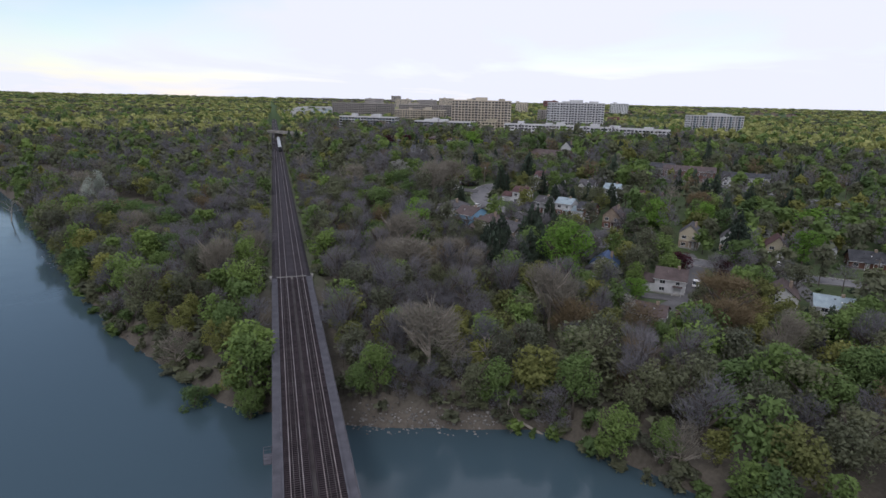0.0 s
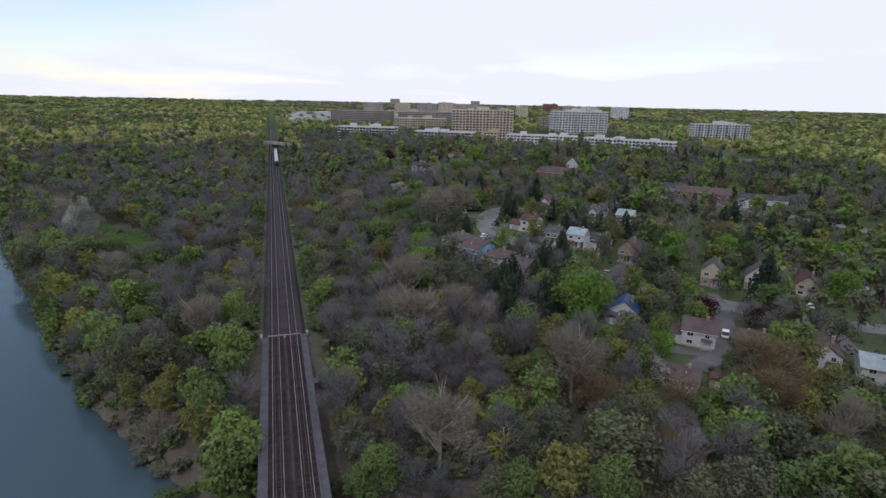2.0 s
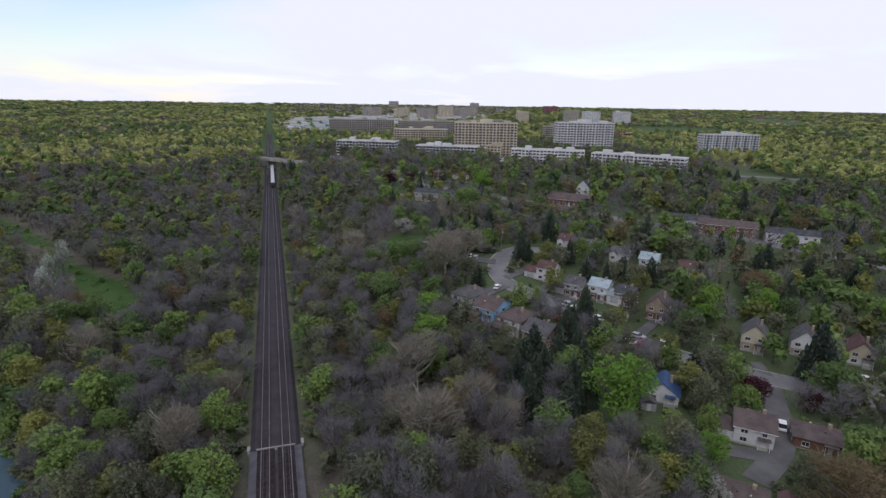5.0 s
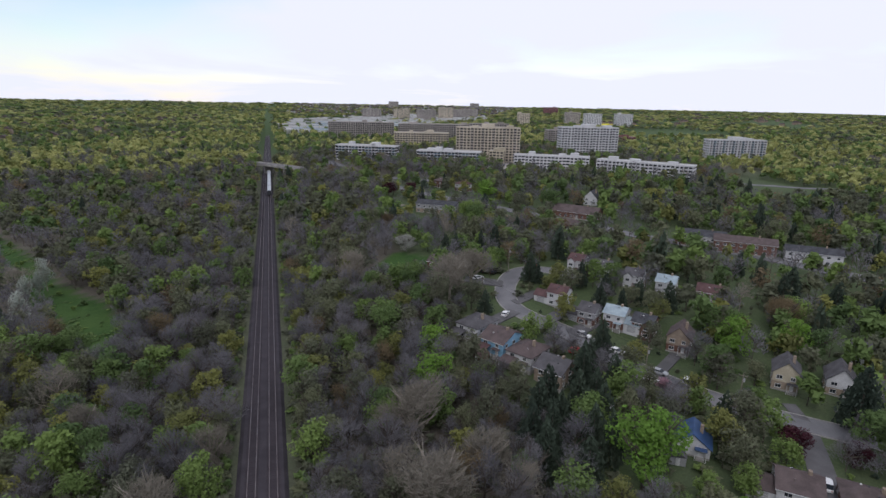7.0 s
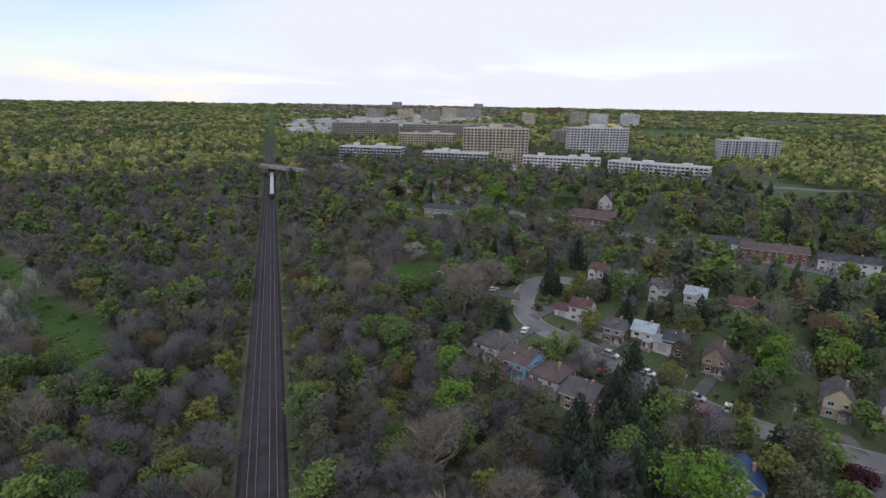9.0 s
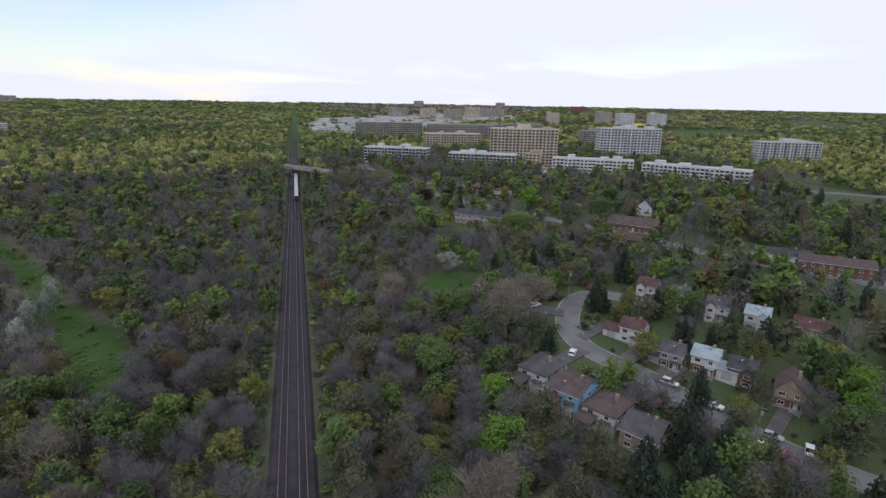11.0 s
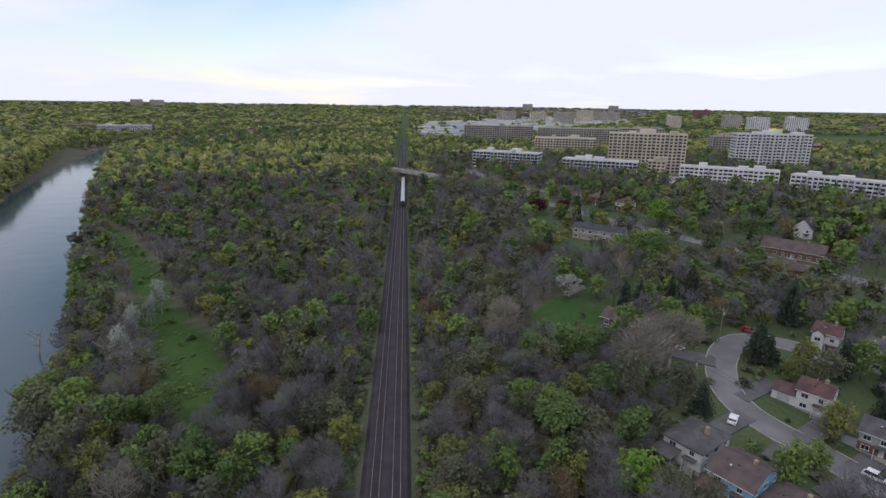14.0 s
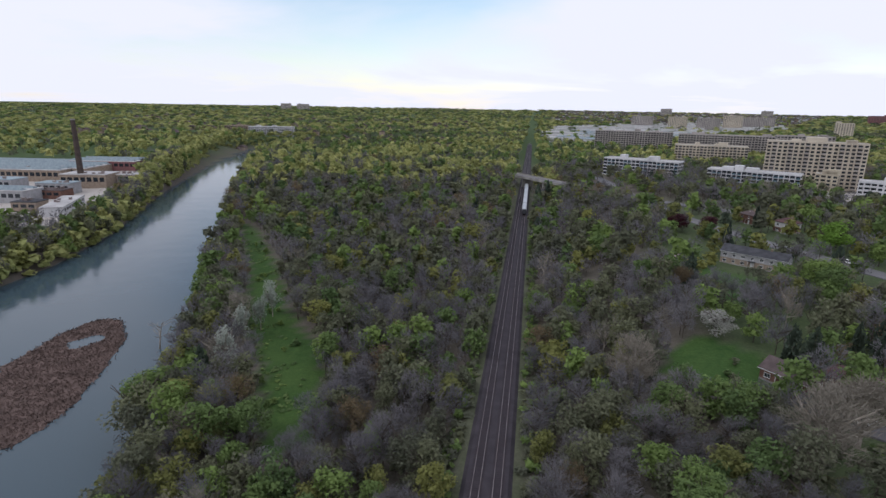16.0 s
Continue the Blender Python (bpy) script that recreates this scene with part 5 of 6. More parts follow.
# trees that stand out, one by one: x, y, height, crown radius
NOTABLE = {
    "bright": [(75, 130.5, 20, 8.6), (45.5, 187.5, 12.5, 5.4), (42, 171, 13.5, 6.4), (134.8, 376, 16, 9), (135.8, 170.5, 14, 6.2), (155, 166, 13, 5.6), (164.5, 130, 13, 6.5), (89, 115, 6.5, 4.2), (190, 150, 15, 8)],
    "green": [(102.9, 316, 15, 8), (9.8, 149.4, 11, 4.8), (35.6, 201.5, 13, 7), (162, 338, 14, 8), (161, 163, 10.8, 4.7),
              (-9.5, 99.9, 8.7, 3.8), (-18.8, 94.2, 7, 3), (-9, 87.8, 7.9, 3.4), (32.1, 76.2, 9, 3.9), (46.4, 60.6, 9.9, 4.3), (113.3, 101.6, 13, 6)],
    "yellow": [(103.8, 173.6, 8, 3.8), (-14.1, 165.4, 12, 6), (-13.4, 184.6, 10.5, 5), (-74.8, 335.6, 11.7, 5.1), (234.8, 340, 14, 10), (-16, 107.7, 6.5, 3), (62.7, 44.4, 11.5, 5), (12.5, 182.4, 11, 5.6), (-21.6, 394, 14, 7), (-62.7, 283.7, 12, 6), (-79.5, 338.6, 11, 5), (112, 97, 11, 5.5)],
    "olive": [(39.3, 231, 12, 5.5), (12.6, 187, 13.5, 5.8), (232, 247, 15, 7.7), (138, 263, 14, 7), (225, 299, 16, 9), (138, 332, 15, 8), (-81.7, 224, 15, 8.5), (50.7, 77, 13.5, 7.5), (54.3, 65, 11.5, 5.2), (62.3, 64, 12.5, 5.7), (68.4, 54.9, 12, 5.3), (71.7, 43, 11, 4.7), (41.7, 84.7, 10.4, 4.3), (-105.9, 294.8, 13, 6.2), (-16.6, 216.4, 12, 5.1)],
    "rust": [(163.4, 177.5, 13.5, 7), (96.2, 91.2, 14, 9), (56.8, 94.1, 12, 6.5), (58.5, 316, 9.9, 4.9), (88, 84, 12, 6.5)],
    "pale": [(32.9, 252, 15, 8), (62, 222, 16.5, 9.5), (73, 231, 16, 8.5), (32, 155, 16, 9), (30, 131, 15, 8.5), (22.6, 85, 14.5, 7), (90.3, 71, 13.9, 5), (43, 140, 13, 7)],
    "silver": [(-82.9, 292.8, 14, 3.6), (-81.1, 268.8, 14, 3.8), (-77.2, 253, 14, 4), (-81, 280.3, 12, 3.4)],
    "plum": [(115.5, 131.5, 7.5, 4.6), (78, 404, 10, 6), (91, 400, 10, 6), (126, 124, 6.5, 3.8)],
    "pink": [(70.4, 140.7, 5, 2.6), (103, 160, 5, 2.8)],
    "blossom": [(59.8, 279, 8, 6.2), (78, 104, 6.5, 4.0)],
    "conifer": [(61.5, 145.5, 14, 4.2), (66, 150, 13, 4), (73.6, 155, 14.5, 4.2), (80, 157, 13, 4), (88, 161, 14, 4.4), (97.5, 232, 13, 3.8), (71, 211, 9, 3.4), (82, 166.5, 15, 4.6), (98, 268, 13, 4.2), (77, 261, 12, 4.0), (140, 134, 18, 6.0), (143, 136, 15, 4.6), (111, 78, 11.3, 3.2), (106, 80, 10, 3),
                (56, 138, 15, 5.0), (70, 142, 14, 4.8), (62, 153, 15, 5), (68, 160, 14, 4.6), (57, 146, 14, 4.8), (64, 134, 13, 4.6), (76, 148, 15, 5), (86, 170, 13, 4.4), (112, 206, 10, 3.8), (128, 206, 10, 3.8), (121, 216, 9, 3.6), (136, 200, 11, 4.2), (100, 231, 9, 3.2), (187, 196, 15, 5), (176, 190, 15, 5), (195, 184, 14, 5), (300, 372, 15, 4.5), (294, 355, 15, 4.5), (322, 380, 14, 4.2)],
}
for name, rows in NOTABLE.items():
    for tx, ty, th, tr in rows:
        one_tree(name, tx, ty, th, tr)
for tx, ty, th, tr in [(138.7, 178, 13, 6.2), (170.6, 178.6, 12, 5.4), (-85.2, 231.4, 14, 8.5), (104, 311, 14, 8), (37.5, 234.3, 12, 5.4), (36, 207.4, 12.5, 6), (9.2, 304.7, 10, 4.6), (51.2, 232.9, 12, 5.2),
                       (-61.6, 217.2, 12.5, 6.2), (-53.2, 221, 11.5, 5.4), (-23.7, 261.7, 12.5, 6), (80.9, 54.7, 12, 5.5), (9.5, 83.1, 7.9, 3.4), (95.2, 58.9, 12.5, 6), (78, 64, 10, 5), (26, 158, 11, 5)]:
    one_tree("green", tx, ty, th, tr)

# the near woods
x, y = scatter(-150, 135, 4, 330, 6.1)
ok = free(x, y) & (rng.uniform(0, 1, len(x)) > 0.30 * smooth(58, 70, x) * smooth(96, 112, y))
ok &= ~((x < -60) & (y < 120))
for tx, ty, th, tr in [t for rows in NOTABLE.values() for t in rows]:
    ok &= np.hypot(x - tx, y - ty) > tr * 0.8
x, y = x[ok], y[ok]
close = (y > 50) & (y < 175) & (np.abs(x - 15) < 60) & (rng.uniform(0, 1, len(x)) < 0.55)
single = np.where(close)[0][:190]
keep = np.ones(len(x), bool)
keep[single] = False
single_kind = choose(x[single], y[single])
for k, name in enumerate(KINDS):
    for at in single[single_kind == k]:
        h, r = SIZES[name]
        s = rng.uniform(0.72, 1.22)
        one_tree(name, x[at], y[at], h * s * rng.uniform(0.85, 1.15), r * s)
x, y = x[keep], y[keep]
front = y < 235
wood("near", x[front], y[front], 1.45)
wood("inner", x[~front], y[~front], 0.62)
# under them a low scrub
x, y = scatter(-140, 110, 60, 260, 5.0)
ok = free(x, y, 0.0) & (rng.uniform(0, 1, len(x)) > 0.4 * smooth(58, 70, x))
n = ok.sum()
plant("undergrowth", "low green and brown woodland undergrowth", "olive", 0.065, x[ok], y[ok], rng.uniform(1.5, 4.0, n), rng.uniform(1.2, 2.6, n))
# scrub on the railway's verges
n = 900
x, y = rng.choice([-1, 1], n) * rng.uniform(6.2, 9.6, n), BRIDGE_END + 2 + 330 * rng.uniform(0, 1, n) ** 1.2
half = rng.uniform(0, 1, n) < 0.55
h, r = rng.uniform(0.6, 2.6, n), rng.uniform(0.6, 1.5, n)
plant("verge_scrub", "low olive scrub along the railway verge", "olive", 0.05, x[half], y[half], h[half], r[half])
plant("verge_scrub", "low green scrub along the railway verge", "green", 0.05, x[~half], y[~half], h[~half], r[~half])
# young trees and scrub on the slope beside the bridge's last pier
x, y = scatter(8, 40, 70, 100, 3.0)
d = river_distance(x, y)
ok = (d > 3.0) & (d < 14)
n = ok.sum()
half = rng.uniform(0, 1, n) < 0.5
sx, sy, sh, sr = x[ok], y[ok], rng.uniform(2.0, 5.5, n), rng.uniform(1.3, 2.4, n)
plant("slope_scrub", "olive scrub and saplings on the river slope", "olive", 0.3, sx[half], sy[half], sh[half], sr[half])
plant("slope_scrub", "grey bare saplings on the river slope", "bare", 0.3, sx[~half], sy[~half], sh[~half] * 1.3, sr[~half])
# bushes along the water
x, y = scatter(-130, 130, -20, 300, 2.2)
d = river_distance(x, y)
ok = (d > -0.2) & (d < 4.5) & (np.abs(x) > 6) & (rng.uniform(0, 1, len(x)) > 0.35) & ~((x > 6) & (x < 32) & (d < 3.2))
n = ok.sum()
half = rng.uniform(0, 1, n) < 0.6
bx, by, bh, br = x[ok], y[ok], rng.uniform(1.5, 4.5, n), rng.uniform(1.3, 2.6, n)
plant("bank_bushes", "olive bushes along the river bank", "olive", 0.22, bx[half], by[half], bh[half], br[half])
plant("bank_bushes", "green bushes along the river bank", "green", 0.22, bx[~half], by[~half], bh[~half], br[~half])
x, y = scatter(-560, -190, 200, 1200, 4.4)
d = river_distance(x, y)
ok = (d > -1.0) & (d < 13) & (x < np.interp(y, [200, 347, 410, 549, 813, 960, 1080, 1200], [-205, -222, -240, -300, -430, -480, -470, -380])) & (line_distance(x, y, BANK_ROAD) > 5)
n = ok.sum()
# the far bank takes the lighter leaf with sunlight in its colour
plant("far_bank_bushes", "far river bank trees and bushes with sunlight painted into their light green", "lime", 0.055, x[ok], y[ok], rng.uniform(3, 10, n), rng.uniform(2.4, 4.4, n))
# the middle distance
x, y = scatter(-420, 420, 330, 700, 7.4)
ok = free(x, y) & (np.abs(x) < 60 + y * 0.75) & (rng.uniform(0, 1, len(x)) > 0.4 * smooth(58, 90, x) * smooth(560, 480, y))
for tx, ty, th, tr in [t for rows in NOTABLE.values() for t in rows]:
    ok &= np.hypot(x - tx, y - ty) > tr * 0.8
x, y = x[ok], y[ok]
# from about y 600 on, sunlight is painted in with lighter crowns
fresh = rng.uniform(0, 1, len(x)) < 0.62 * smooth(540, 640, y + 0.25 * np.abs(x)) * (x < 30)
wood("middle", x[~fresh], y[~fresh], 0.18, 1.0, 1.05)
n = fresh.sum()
plant("middle_fresh_trees", "woodland trees with sunlight painted into their yellow-green leaf", "lime", 0.11, x[fresh], y[fresh], rng.uniform(8, 13, n), rng.uniform(3.4, 5.2, n))
x, y = scatter(135, 420, 60, 330, 8.0)
ok = free(x, y) & (rng.uniform(0, 1, len(x)) > 0.2)
wood("east", x[ok], y[ok], 0.24, 1.0, 1.05)
x, y = scatter(-420, -150, 180, 330, 7.4)
ok = free(x, y)
wood("west", x[ok], y[ok], 0.16)


# the far country: wider crowns further off
def ring(r0, r1, a0, a1, ratio):
    xs, ys, rs = [], [], []
    r = r0
    while r < r1:
        step = r * ratio
        n = int(radians(a1 - a0) * r / step)
        a = radians(a0) + (np.arange(n) + rng.uniform(0, 1, n)) * radians(a1 - a0) / n
        d = r + rng.uniform(-0.5, 0.5, n) * step
        xs.append(d * np.sin(a))
        ys.append(d * np.cos(a) + 80)
        rs.append(np.full(n, step))
        r += step
    return np.concatenate(xs), np.concatenate(ys), np.concatenate(rs)


x, y, s = ring(430, 4700, -62, 62, 0.0128)
ok = free(x, y) & ~((y < 702) & (np.abs(x) < 420)) & (y > 150) & (np.abs(x) > 11)
ok &= ~(within(x, y, COMMERCE) & (rng.uniform(0, 1, len(x)) < 0.85)) & ~(within(x, y, ESTATE) & (rng.uniform(0, 1, len(x)) < 0.6)) & ~(within(x, y, FARMLAND) & (patchy(x, y, 170, 2.2) > 0.66))
ok &= ~((x > 850) & (x < 1090) & (y > 1360) & (y < 1620))
x, y, s = x[ok], y[ok], s[ok]
# about half take the lighter leaf colour that stands for sunlight
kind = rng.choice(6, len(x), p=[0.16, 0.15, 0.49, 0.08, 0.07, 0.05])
gloom = patchy(x, y * 0.6, 130, 1.7) + 0.5 * patchy(x, y, 42, 3.1) - 0.25
dim = (gloom > 0.66) & (rng.uniform(0, 1, len(x)) < 0.75)
kind[dim] = rng.choice([0, 3, 4, 5], dim.sum(), p=[0.3, 0.3, 0.2, 0.2])
bare_spots = (gloom < 0.30) & (rng.uniform(0, 1, len(x)) < 0.55)
kind[bare_spots] = -1
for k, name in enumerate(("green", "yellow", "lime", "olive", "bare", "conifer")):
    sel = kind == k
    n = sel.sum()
    plant("distant_" + name + "_woods", "distant woods in " + {"green": "spring green", "yellow": "yellow green", "lime": "yellow-green leaf with sunlight painted in", "olive": "olive green", "bare": "bare grey-brown", "conifer": "dark evergreen"}[name], name, 0.026,
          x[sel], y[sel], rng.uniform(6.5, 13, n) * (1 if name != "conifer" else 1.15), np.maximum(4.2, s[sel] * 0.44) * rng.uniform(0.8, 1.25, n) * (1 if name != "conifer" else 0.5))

# long grass on the meadow and the lawn's edge
x, y = scatter(-170, -36, 205, 430, 1.9)
ok = within(x, y, MEADOW) & (patchy(x, y, 5, 2.0) + rng.uniform(-0.3, 0.3, len(x)) > 0.82)
n = ok.sum()
plant("long_grass", "tussocks of long grass over the meadow", "green", 0.02, x[ok], y[ok], rng.uniform(0.25, 0.7, n), rng.uniform(0.5, 1.2, n))

# ---- the far town: sheds, shops and rows of houses too small to tell apart ----
def far_blocks(name, label, ring, count, sizes, high, wall, roof, gable):
    xs, ys = [p[0] for p in ring], [p[1] for p in ring]
    walls, tops = bmesh.new(), bmesh.new()
    made = 0
    while made < count:
        x, y = rng.uniform(min(xs), max(xs)), rng.uniform(min(ys), max(ys))
        if not within(np.array([x]), np.array([y]), ring)[0] or abs(x) < 14:
            continue
        made += 1
        w, d, h = rng.uniform(*sizes), rng.uniform(*sizes) * 0.7, rng.uniform(*high)
        z = z_at(x, y)
        box(walls, x - w / 2, x + w / 2, y - d / 2, y + d / 2, z - 3, z + h)
        if gable:
            prism(tops, [(x - w / 2 - 0.5, z + h), (x + w / 2 + 0.5, z + h), (x, z + h + w * 0.28)], y - d / 2 - 0.5, y + d / 2 + 0.5)
        else:
            box(tops, x - w / 2 - 0.3, x + w / 2 + 0.3, y - d / 2 - 0.3, y + d / 2 + 0.3, z + h + 0.01, z + h + 0.8)
    ob = tagged(empty(name), label, "buildings", kind="stuff")
    tagged(part("walls", walls, wall, ob), kind="stuff")
    tagged(part("roofs", tops, roof, ob), kind="stuff")


far_blocks("distant_shops", "distant pale flat-roofed shops and sheds", COMMERCE, 150, (18, 55), (4, 8), WALL["pale"], ROOF["flat"], False)
far_blocks("distant_shops", "distant white and grey sheds by the railway", [(30, 1080), (190, 1100), (420, 1500), (120, 1500)], 70, (15, 40), (4, 7), WALL["white"], ROOF["pale"], False)
far_blocks("distant_houses", "distant estate of small brown-roofed houses", ESTATE, 900, (9, 15), (5, 7), WALL["tan"], ROOF["brown"], True)
far_blocks("distant_houses", "distant estate of small grey-roofed houses", ESTATE, 700, (9, 15), (5, 7), WALL["white"], ROOF["grey"], True)
far_blocks("distant_houses", "distant houses among trees", [(-900, 1000), (-80, 900), (-100, 2000), (-1500, 2200)], 160, (9, 16), (5, 8), WALL["tan"], ROOF["brown"], True)
far_blocks("distant_houses", "distant houses among trees", [(900, 1500), (2600, 1300), (3000, 2400), (1400, 2600)], 200, (9, 16), (5, 7), WALL["tan"], ROOF["brown"], True)
rape = material("flowering_yellow_crop", (0.55, 0.48, 0.03), 0.9, (0.42, 0.38, 0.03), 0.02, 0.5)
road("crop_field", [(880, 1530), (1060, 1540)], 120, rape, "bright yellow flowering crop field", 2.0, "field")


# ---- island, rocks, dead wood ----
ISLAND = [(-151, 251), (-152, 262), (-154, 277), (-151, 290), (-143, 292), (-130, 278), (-119, 254), (-111, 231), (-112, 215), (-122, 214), (-135, 232)]
POOL = [(-146, 270), (-141, 279), (-135, 276), (-140, 264)]
x, y = scatter(-158, -105, 210, 296, 0.62)
ok = within(x, y, ISLAND) & ~within(x, y, POOL)
x, y = x[ok] + rng.normal(size=ok.sum()) * 0.5, y[ok] + rng.normal(size=ok.sum()) * 0.5
start = np.stack([x, y, np.full(len(x), WATER - 0.15)], 1)
tufts = np.concatenate([slivers(start, np.stack([rng.normal(size=len(x)) * 0.45, rng.normal(size=len(x)) * 0.45, rng.uniform(0.35, 1.0, len(x))], 1), 0.22) for _ in range(2)]).reshape(-1, 3)
island = tagged(empty("reed_island"), "low river island of flattened dead brown reeds", "island", kind="stuff")
bm = bmesh.new()
rim = along(ISLAND + ISLAND[:1], 2.0)[:-1]
top = [bm.verts.new((p[0] + rng.normal() * 0.5, p[1] + rng.normal() * 0.5, WATER + 0.10)) for p in rim]
low = [bm.verts.new((v.co.x, v.co.y, WATER - 1.5)) for v in top]
for k in range(len(top)):
    bm.faces.new((top[k], top[k - 1], low[k - 1], low[k]))
hole = [bm.verts.new((p[0], p[1], WATER + 0.06)) for p in along(POOL + POOL[:1], 2.0)[:-1]]
edges = [bm.edges.get((top[k], top[k - 1])) for k in range(len(top))] + [bm.edges.new((hole[k], hole[k - 1])) for k in range(len(hole))]
bmesh.ops.triangle_fill(bm, use_beauty=True, edges=edges)
part("mud_bank", bm, REED, island)
tagged(part("reeds", fill_mesh("reeds", tufts, np.arange(len(tufts)).reshape(-1, 3), [REED]), None, island), kind="stuff")


def stone(r):
    bm = bmesh.new()
    bmesh.ops.create_icosphere(bm, subdivisions=1, radius=r)
    for v in bm.verts:
        v.co *= rng.uniform(0.7, 1.2)
        v.co.z *= 0.65
    return as_mesh("rock", bm, ROCK)


shapes = [stone(1.0) for _ in range(5)]
bm = bmesh.new()
for _ in range(420):
    k = rng.uniform(0, 1)
    x, y = 7 + 26 * k, 80.5 - 7 * k + rng.normal() * 1.3 + 1.0
    if rng.uniform(0, 1) < 0.2:
        t = rng.uniform(0, 1)
        x, y = -14 - 70 * t + rng.normal() * 1.2, 92 + 123 * t + rng.normal() * 1.2
    s = rng.uniform(0.10, 0.36)
    first = len(bm.verts)
    bm.from_mesh(shapes[int(rng.integers(0, 5))])
    bm.verts.ensure_lookup_table()
    bmesh.ops.transform(bm, matrix=Matrix.Translation((x, y, max(z_at(x, y), WATER - 0.1) + s * 0.2)) @ Matrix.Rotation(rng.uniform(0, 6), 4, "Z") @ Matrix.Scale(s, 4), verts=bm.verts[first:])
tagged(new("shore_rocks", as_mesh("shore_rocks", bm, ROCK)), "pale rocks and rubble along the river's edge", "rocks", kind="stuff")


def dead_tree(x, y, h, lean, turn, label):
    ob = tagged(empty("dead_tree", pose(x, y, max(z_at(x, y), WATER) - 0.3, 0, lean, turn)), label, "dead tree")
    bm = rod(bmesh.new(), (0, 0, 0), (0, 0, h * 0.5), 0.28, 0.18, 7)
    rod(bm, (0, 0, h * 0.5), (h * 0.06, 0, h), 0.18, 0.03, 6)
    part("trunk", bm, DEBRIS, ob)
    for k in range(11):
        a, z0 = rng.uniform(0, 6.283), rng.uniform(0.25, 0.8) * h
        tip = Vector((math.cos(a) * h * 0.26, math.sin(a) * h * 0.26, z0 + h * rng.uniform(0.05, 0.22)))
        b = rod(bmesh.new(), (0, 0, z0), tip, 0.10, 0.04, 5)
        for _ in range(4):
            c = a + rng.uniform(-1, 1)
            rod(b, tip * 0.8 + Vector((0, 0, z0 * 0.2)), tip + Vector((math.cos(c) * h * 0.12, math.sin(c) * h * 0.12, rng.uniform(0, 0.1) * h)), 0.045, 0.015, 4)
        part("branch", b, DEBRIS, ob)


dead_tree(-113, 272, 11, 8, 20, "grey leafless dead tree at the water's edge")
dead_tree(39, 70, 9, 70, 140, "bleached dead tree fallen over the mud bank")
dead_tree(43.5, 65, 8, 62, 60, "bleached dead tree leaning to the water")
dead_tree(36, 84, 10, 30, 200, "bleached leaning dead tree in the woods")


# ---- cars, poles, fences, sheds ----
def car(x, y, turn, paint, words, high=1.45, length=4.5):
    ob = tagged(empty("car", pose(x, y, z_at(x, y) + 0.14, 0, 0, turn)), f"{words} parked beside the street", "car", "parked cars")
    L, W = length / 2, 0.9
    body = part("body", prism(bmesh.new(), [(-L, 0.35), (-L, 0.8), (-L + 0.2, 0.95), (L - 1.1, 0.95), (L - 0.1, 0.78), (L, 0.6), (L, 0.35)], -W, W), PAINT[paint], ob)
    part("cabin", prism(bmesh.new(), [(-L + 0.25, 0.955), (-L + 0.6, high - 0.05), (-0.1 + L * 0.1, high - 0.05), (L - 1.2, 0.955)], -W + 0.09, W - 0.09), GLASS, ob, "dark glazed cabin")
    part("roof", boxes((-L + 0.6, L * 0.1 - 0.1, -W + 0.1, W - 0.1, high - 0.045, high)), PAINT[paint], ob)
    for a in (-L + 0.85, L - 0.9):
        for s in (-1, 1):
            wheel = rod(bmesh.new(), (a, s * (W - 0.18), 0.33), (a, s * (W + 0.02), 0.33), 0.33, 0.33, 12)
            part("wheel", wheel, RUBBER, ob)
    for s in (-1, 1):
        part("headlight", boxes((L - 0.06, L + 0.012, s * 0.62 - 0.17, s * 0.62 + 0.17, 0.62, 0.74)), TRIM, body)
        part("tail_light", boxes((-L - 0.012, -L + 0.04, s * 0.66 - 0.14, s * 0.66 + 0.14, 0.68, 0.82)), PAINT["red"], body)


for row in [(77.8, 209, 50, "white", "white saloon car"), (97, 191, -58, "white", "white estate car", 1.7, 4.8), (89.6, 184, 35, "red", "red hatchback"), (92, 182, 35, "black", "black saloon car"), (102.5, 180.5, -60, "white", "white car"),
            (94, 172.5, 40, "blue", "dark blue car"), (108.3, 168, -55, "silver", "silver saloon car"), (113.2, 162.4, 40, "white", "white van", 1.9, 4.9), (115.5, 162, 40, "black", "black estate car", 1.65), (125, 164, 40, "silver", "silver car"),
            (104, 165.5, -55, "white", "white car"), (113.5, 120.5, 45, "white", "white van", 1.95, 5.0), (156, 131.5, 55, "white", "white car"), (79, 239, 20, "white", "white car"), (84, 245, 40, "black", "black car"), (87.5, 243, 40, "black", "black car"), (90, 246, 40, "black", "black car"),
            (107, 250, -50, "red", "red car"), (134, 96, 50, "black", "black car"), (139, 101, 50, "black", "black car"), (136, 362, -60, "white", "white car"), (120, 385, -60, "silver", "silver car")]:
    car(*row)
for k in range(46):
    px, py = 205 + 3.0 * k + rng.uniform(-4, 4), 578 - 2.35 * k + rng.uniform(-8, 8)
    car(px, py, -35 + rng.normal() * 4, ["white", "black", "silver", "blue", "red"][int(rng.integers(0, 5))], "car in the car park")


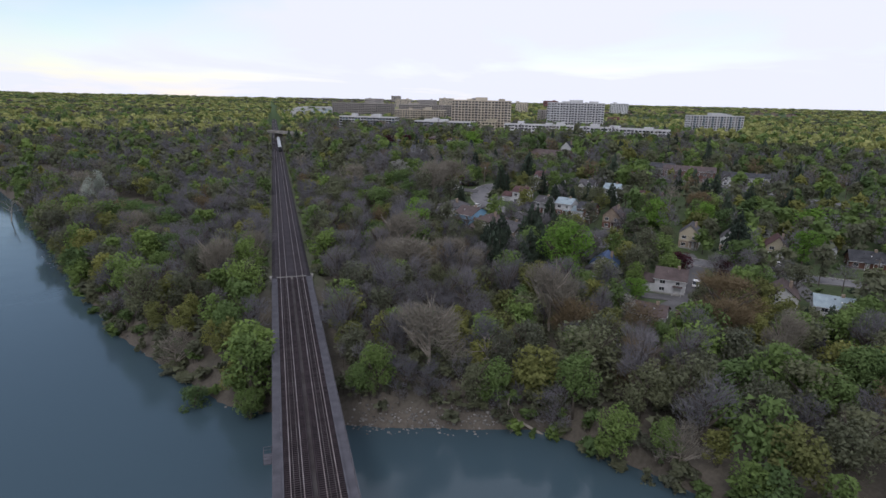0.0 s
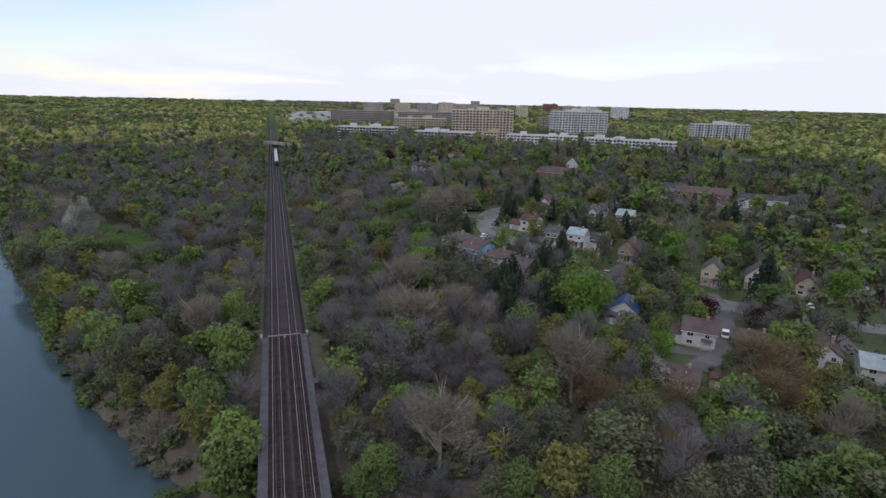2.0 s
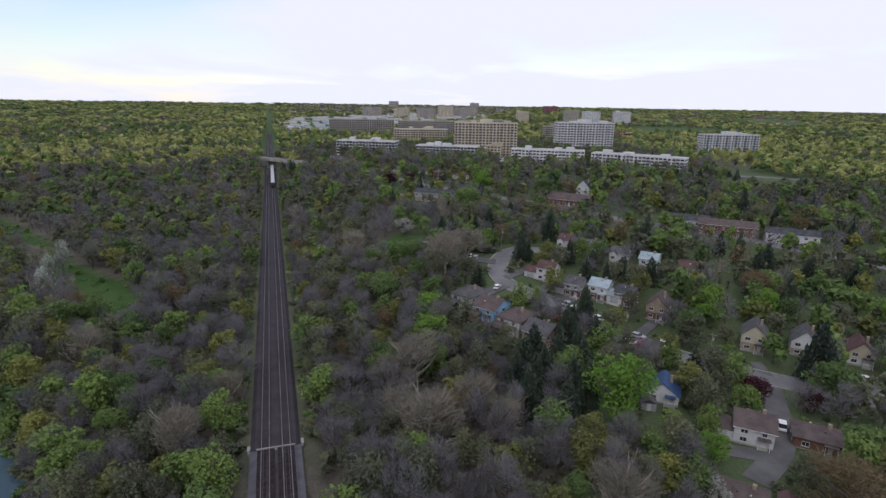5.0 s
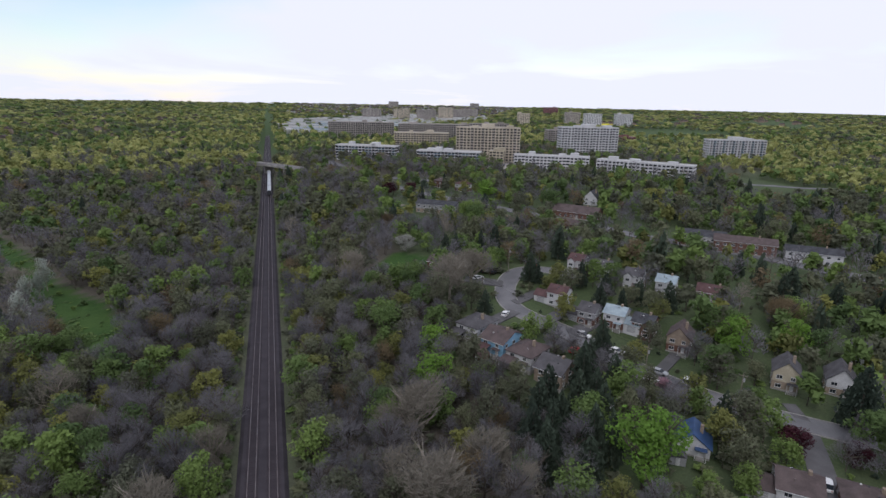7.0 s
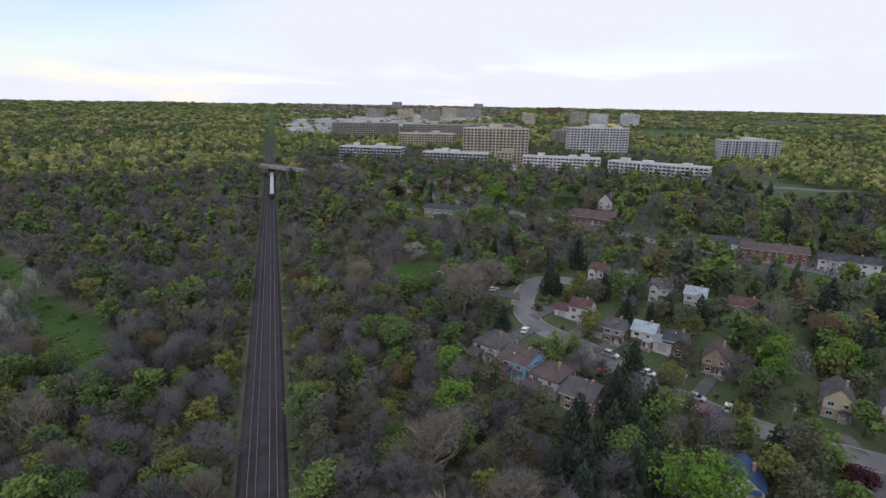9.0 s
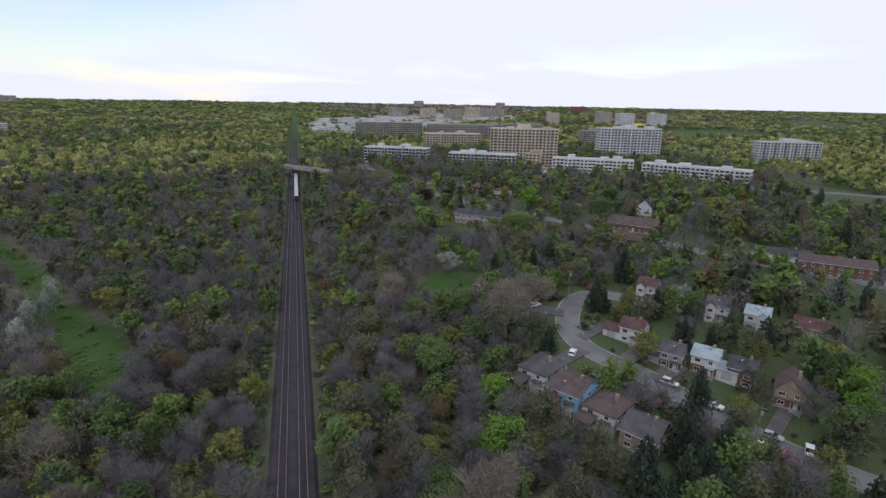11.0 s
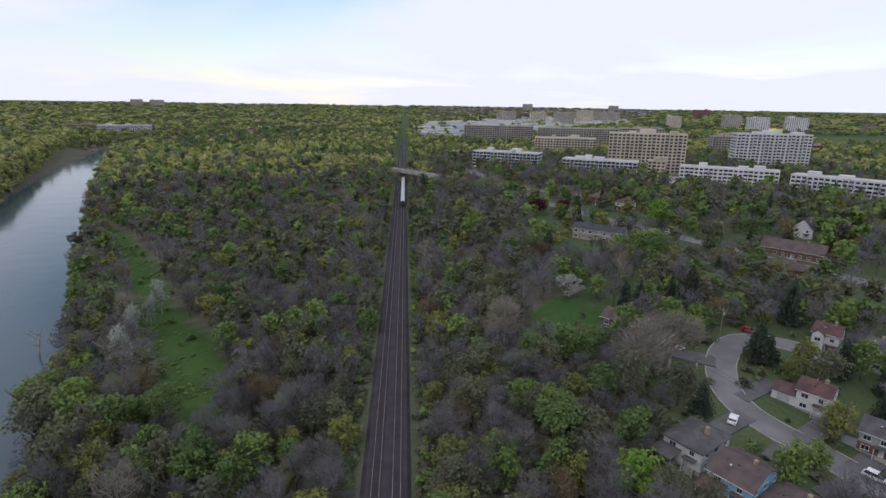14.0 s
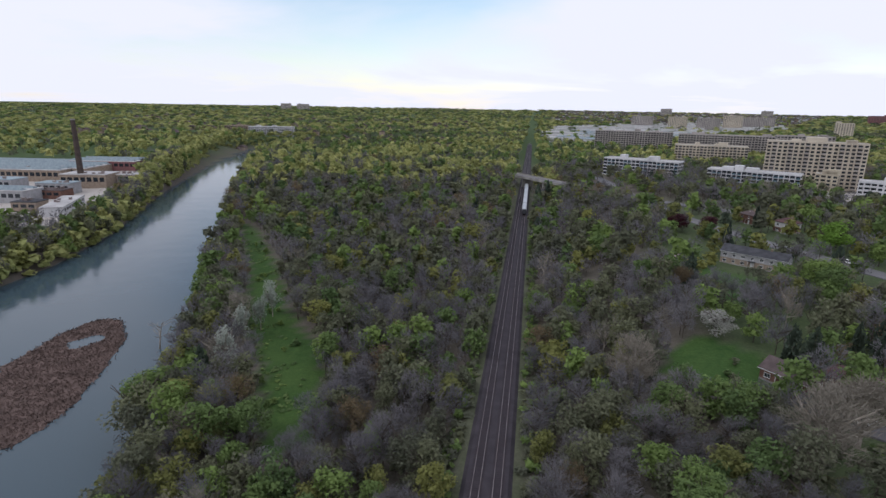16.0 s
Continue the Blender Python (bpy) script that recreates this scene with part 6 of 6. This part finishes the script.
def pole(x, y, h, turn):
    ob = tagged(empty("utility_pole", pose(x, y, z_at(x, y), 0, 0, turn)), "weathered wooden utility pole with a crossarm", "utility pole", "utility poles")
    part("pole", rod(bmesh.new(), (0, 0, -1), (0, 0, h), 0.16, 0.1, 8), POLE_WOOD, ob)
    part("crossarm", boxes((-1.1, 1.1, -0.17, -0.08, h - 0.8, h - 0.65)), POLE_WOOD, ob)
    for s in (-0.95, 0.95):
        part("insulator", rod(bmesh.new(), (s, -0.12, h - 0.645), (s, -0.12, h - 0.45), 0.05, 0.04, 6), CONCRETE, ob)
    part("transformer", rod(bmesh.new(), (0.35, 0, h - 2.4), (0.35, 0, h - 1.5), 0.22, 0.22, 10), WALL["grey"], ob)


POLES = [(94, 244, 10.5), (73, 219, 10), (102.5, 167, 10.5), (118, 149, 10.5), (135, 124, 10.5), (163, 105, 10.5), (139, 258, 10)]
for px, py, ph in POLES:
    pole(px, py, ph, -50)
cable = bmesh.new()
for (ax, ay, ah), (bx, by, bh) in zip(POLES[1:5], POLES[2:6]):
    for s in (-0.7, 0.7):
        a, b = Vector((ax + s, ay + s, z_at(ax, ay) + ah - 0.45)), Vector((bx + s, by + s, z_at(bx, by) + bh - 0.45))
        last = a
        for k in range(1, 9):
            p = a.lerp(b, k / 8) - Vector((0, 0, 0.9 * (1 - (k / 4 - 1) ** 2)))
            rod(cable, last, p, 0.02, 0.02, 3)
            last = p
tagged(new("overhead_cables", as_mesh("overhead_cables", cable, RUBBER)), "thin black overhead cables between utility poles", "cables", kind="stuff")


def shed(x, y, turn, w, d, h, wall, roof, label):
    ob = tagged(empty("garden_shed", pose(x, y, z_at(x, y), 0, 0, turn)), label, "shed")
    part("wall", boxes((-w / 2, w / 2, -d / 2, d / 2, -0.6, h)), WALL[wall], ob)
    part("roof", prism(bmesh.new(), [(-w / 2 - 0.2, h), (w / 2 + 0.2, h), (0, h + w * 0.3)], -d / 2 - 0.2, d / 2 + 0.2), ROOF[roof], ob)
    part("door", boxes((-0.45, 0.45, -d / 2 - 0.06, -d / 2 - 0.01, 0, 1.9)), TRIM, ob)


shed(91, 99, -45, 3.2, 3.2, 2.3, "tan", "red", "small tan garden shed with a red roof")
shed(88, 136, -30, 3.5, 3, 2.1, "grey", "grey", "small grey garden shed beside a house")
shed(60, 186, -58, 3.2, 4.0, 2.1, "brick", "red", "low lean-to shed with a rusty red roof")
shed(136, 236, -49, 2.6, 3, 2.4, "white", "grey", "small white garden shed")
shed(140, 184, -49, 3, 3, 2.3, "blue", "grey", "small blue-grey garden shed")
shed(130, 82, -45, 3.2, 3.2, 2.3, "blue", "pale", "small blue shed in a yard")
board = as_mesh("board", boxes((-0.09, 0.09, -0.015, 0.015, 0.05, 1.65)), FENCE_WOOD)
for (ax, ay), (bx, by) in (((52, 190), (59, 181)), ((59, 181), (66, 171)), ((124, 233), (143, 209)), ((104, 190), (116, 204)), ((66, 171), (72, 163)), ((116, 204), (126, 192))):
    a, b = Vector((ax, ay, 0)), Vector((bx, by, 0))
    yaw = math.degrees(math.atan2(by - ay, bx - ax))
    fence = tagged(empty("fence", pose(ax, ay, 0, 0, 0, yaw)), "weathered grey board fence behind the gardens", "fence", "garden fences")
    run = (b - a).length
    for d in np.arange(0.1, run, 0.3):
        p = a.lerp(b, d / run)
        part("board", board, None, fence, at=pose(d, 0, z_at(p.x, p.y)))
    for d in np.arange(0, run, 2.4):
        p = a.lerp(b, d / run)
        part("post", boxes((d - 0.05, d + 0.05, 0.02, 0.12, z_at(p.x, p.y) - 0.4, z_at(p.x, p.y) + 1.8)), FENCE_WOOD, fence)

# low bushes and hedges in the gardens and on the meadow
x, y = scatter(58, 200, 88, 270, 4.6)
ok = (line_distance(x, y, STREET) > 5.5) & (rng.uniform(0, 1, len(x)) < 0.42)
for hx, hy, turn, w, d, *_ in HOUSES:
    ok &= np.hypot(x - hx, y - hy) > max(w, d) / 2 + 1.6
for points, width in DRIVES:
    ok &= line_distance(x, y, points) > width / 2 + 1.2
x, y = x[ok], y[ok]
kind = rng.choice(3, len(x), p=[0.5, 0.35, 0.15])
for k, (name, words) in enumerate((("olive", "low olive-green garden bushes"), ("green", "low bright green garden bushes"), ("conifer", "small dark evergreen garden shrubs"))):
    n = (kind == k).sum()
    plant("garden_bushes", words, name, 0.10, x[kind == k], y[kind == k], rng.uniform(0.8, 2.6, n), rng.uniform(0.7, 1.7, n))
x, y = scatter(-170, -36, 210, 430, 5.5)
ok = within(x, y, MEADOW) & (rng.uniform(0, 1, len(x)) < 0.16)
n = ok.sum()
plant("meadow_bushes", "low green bushes scattered over the meadow", "green", 0.2, x[ok], y[ok], rng.uniform(1.0, 3.2, n), rng.uniform(0.9, 1.8, n))
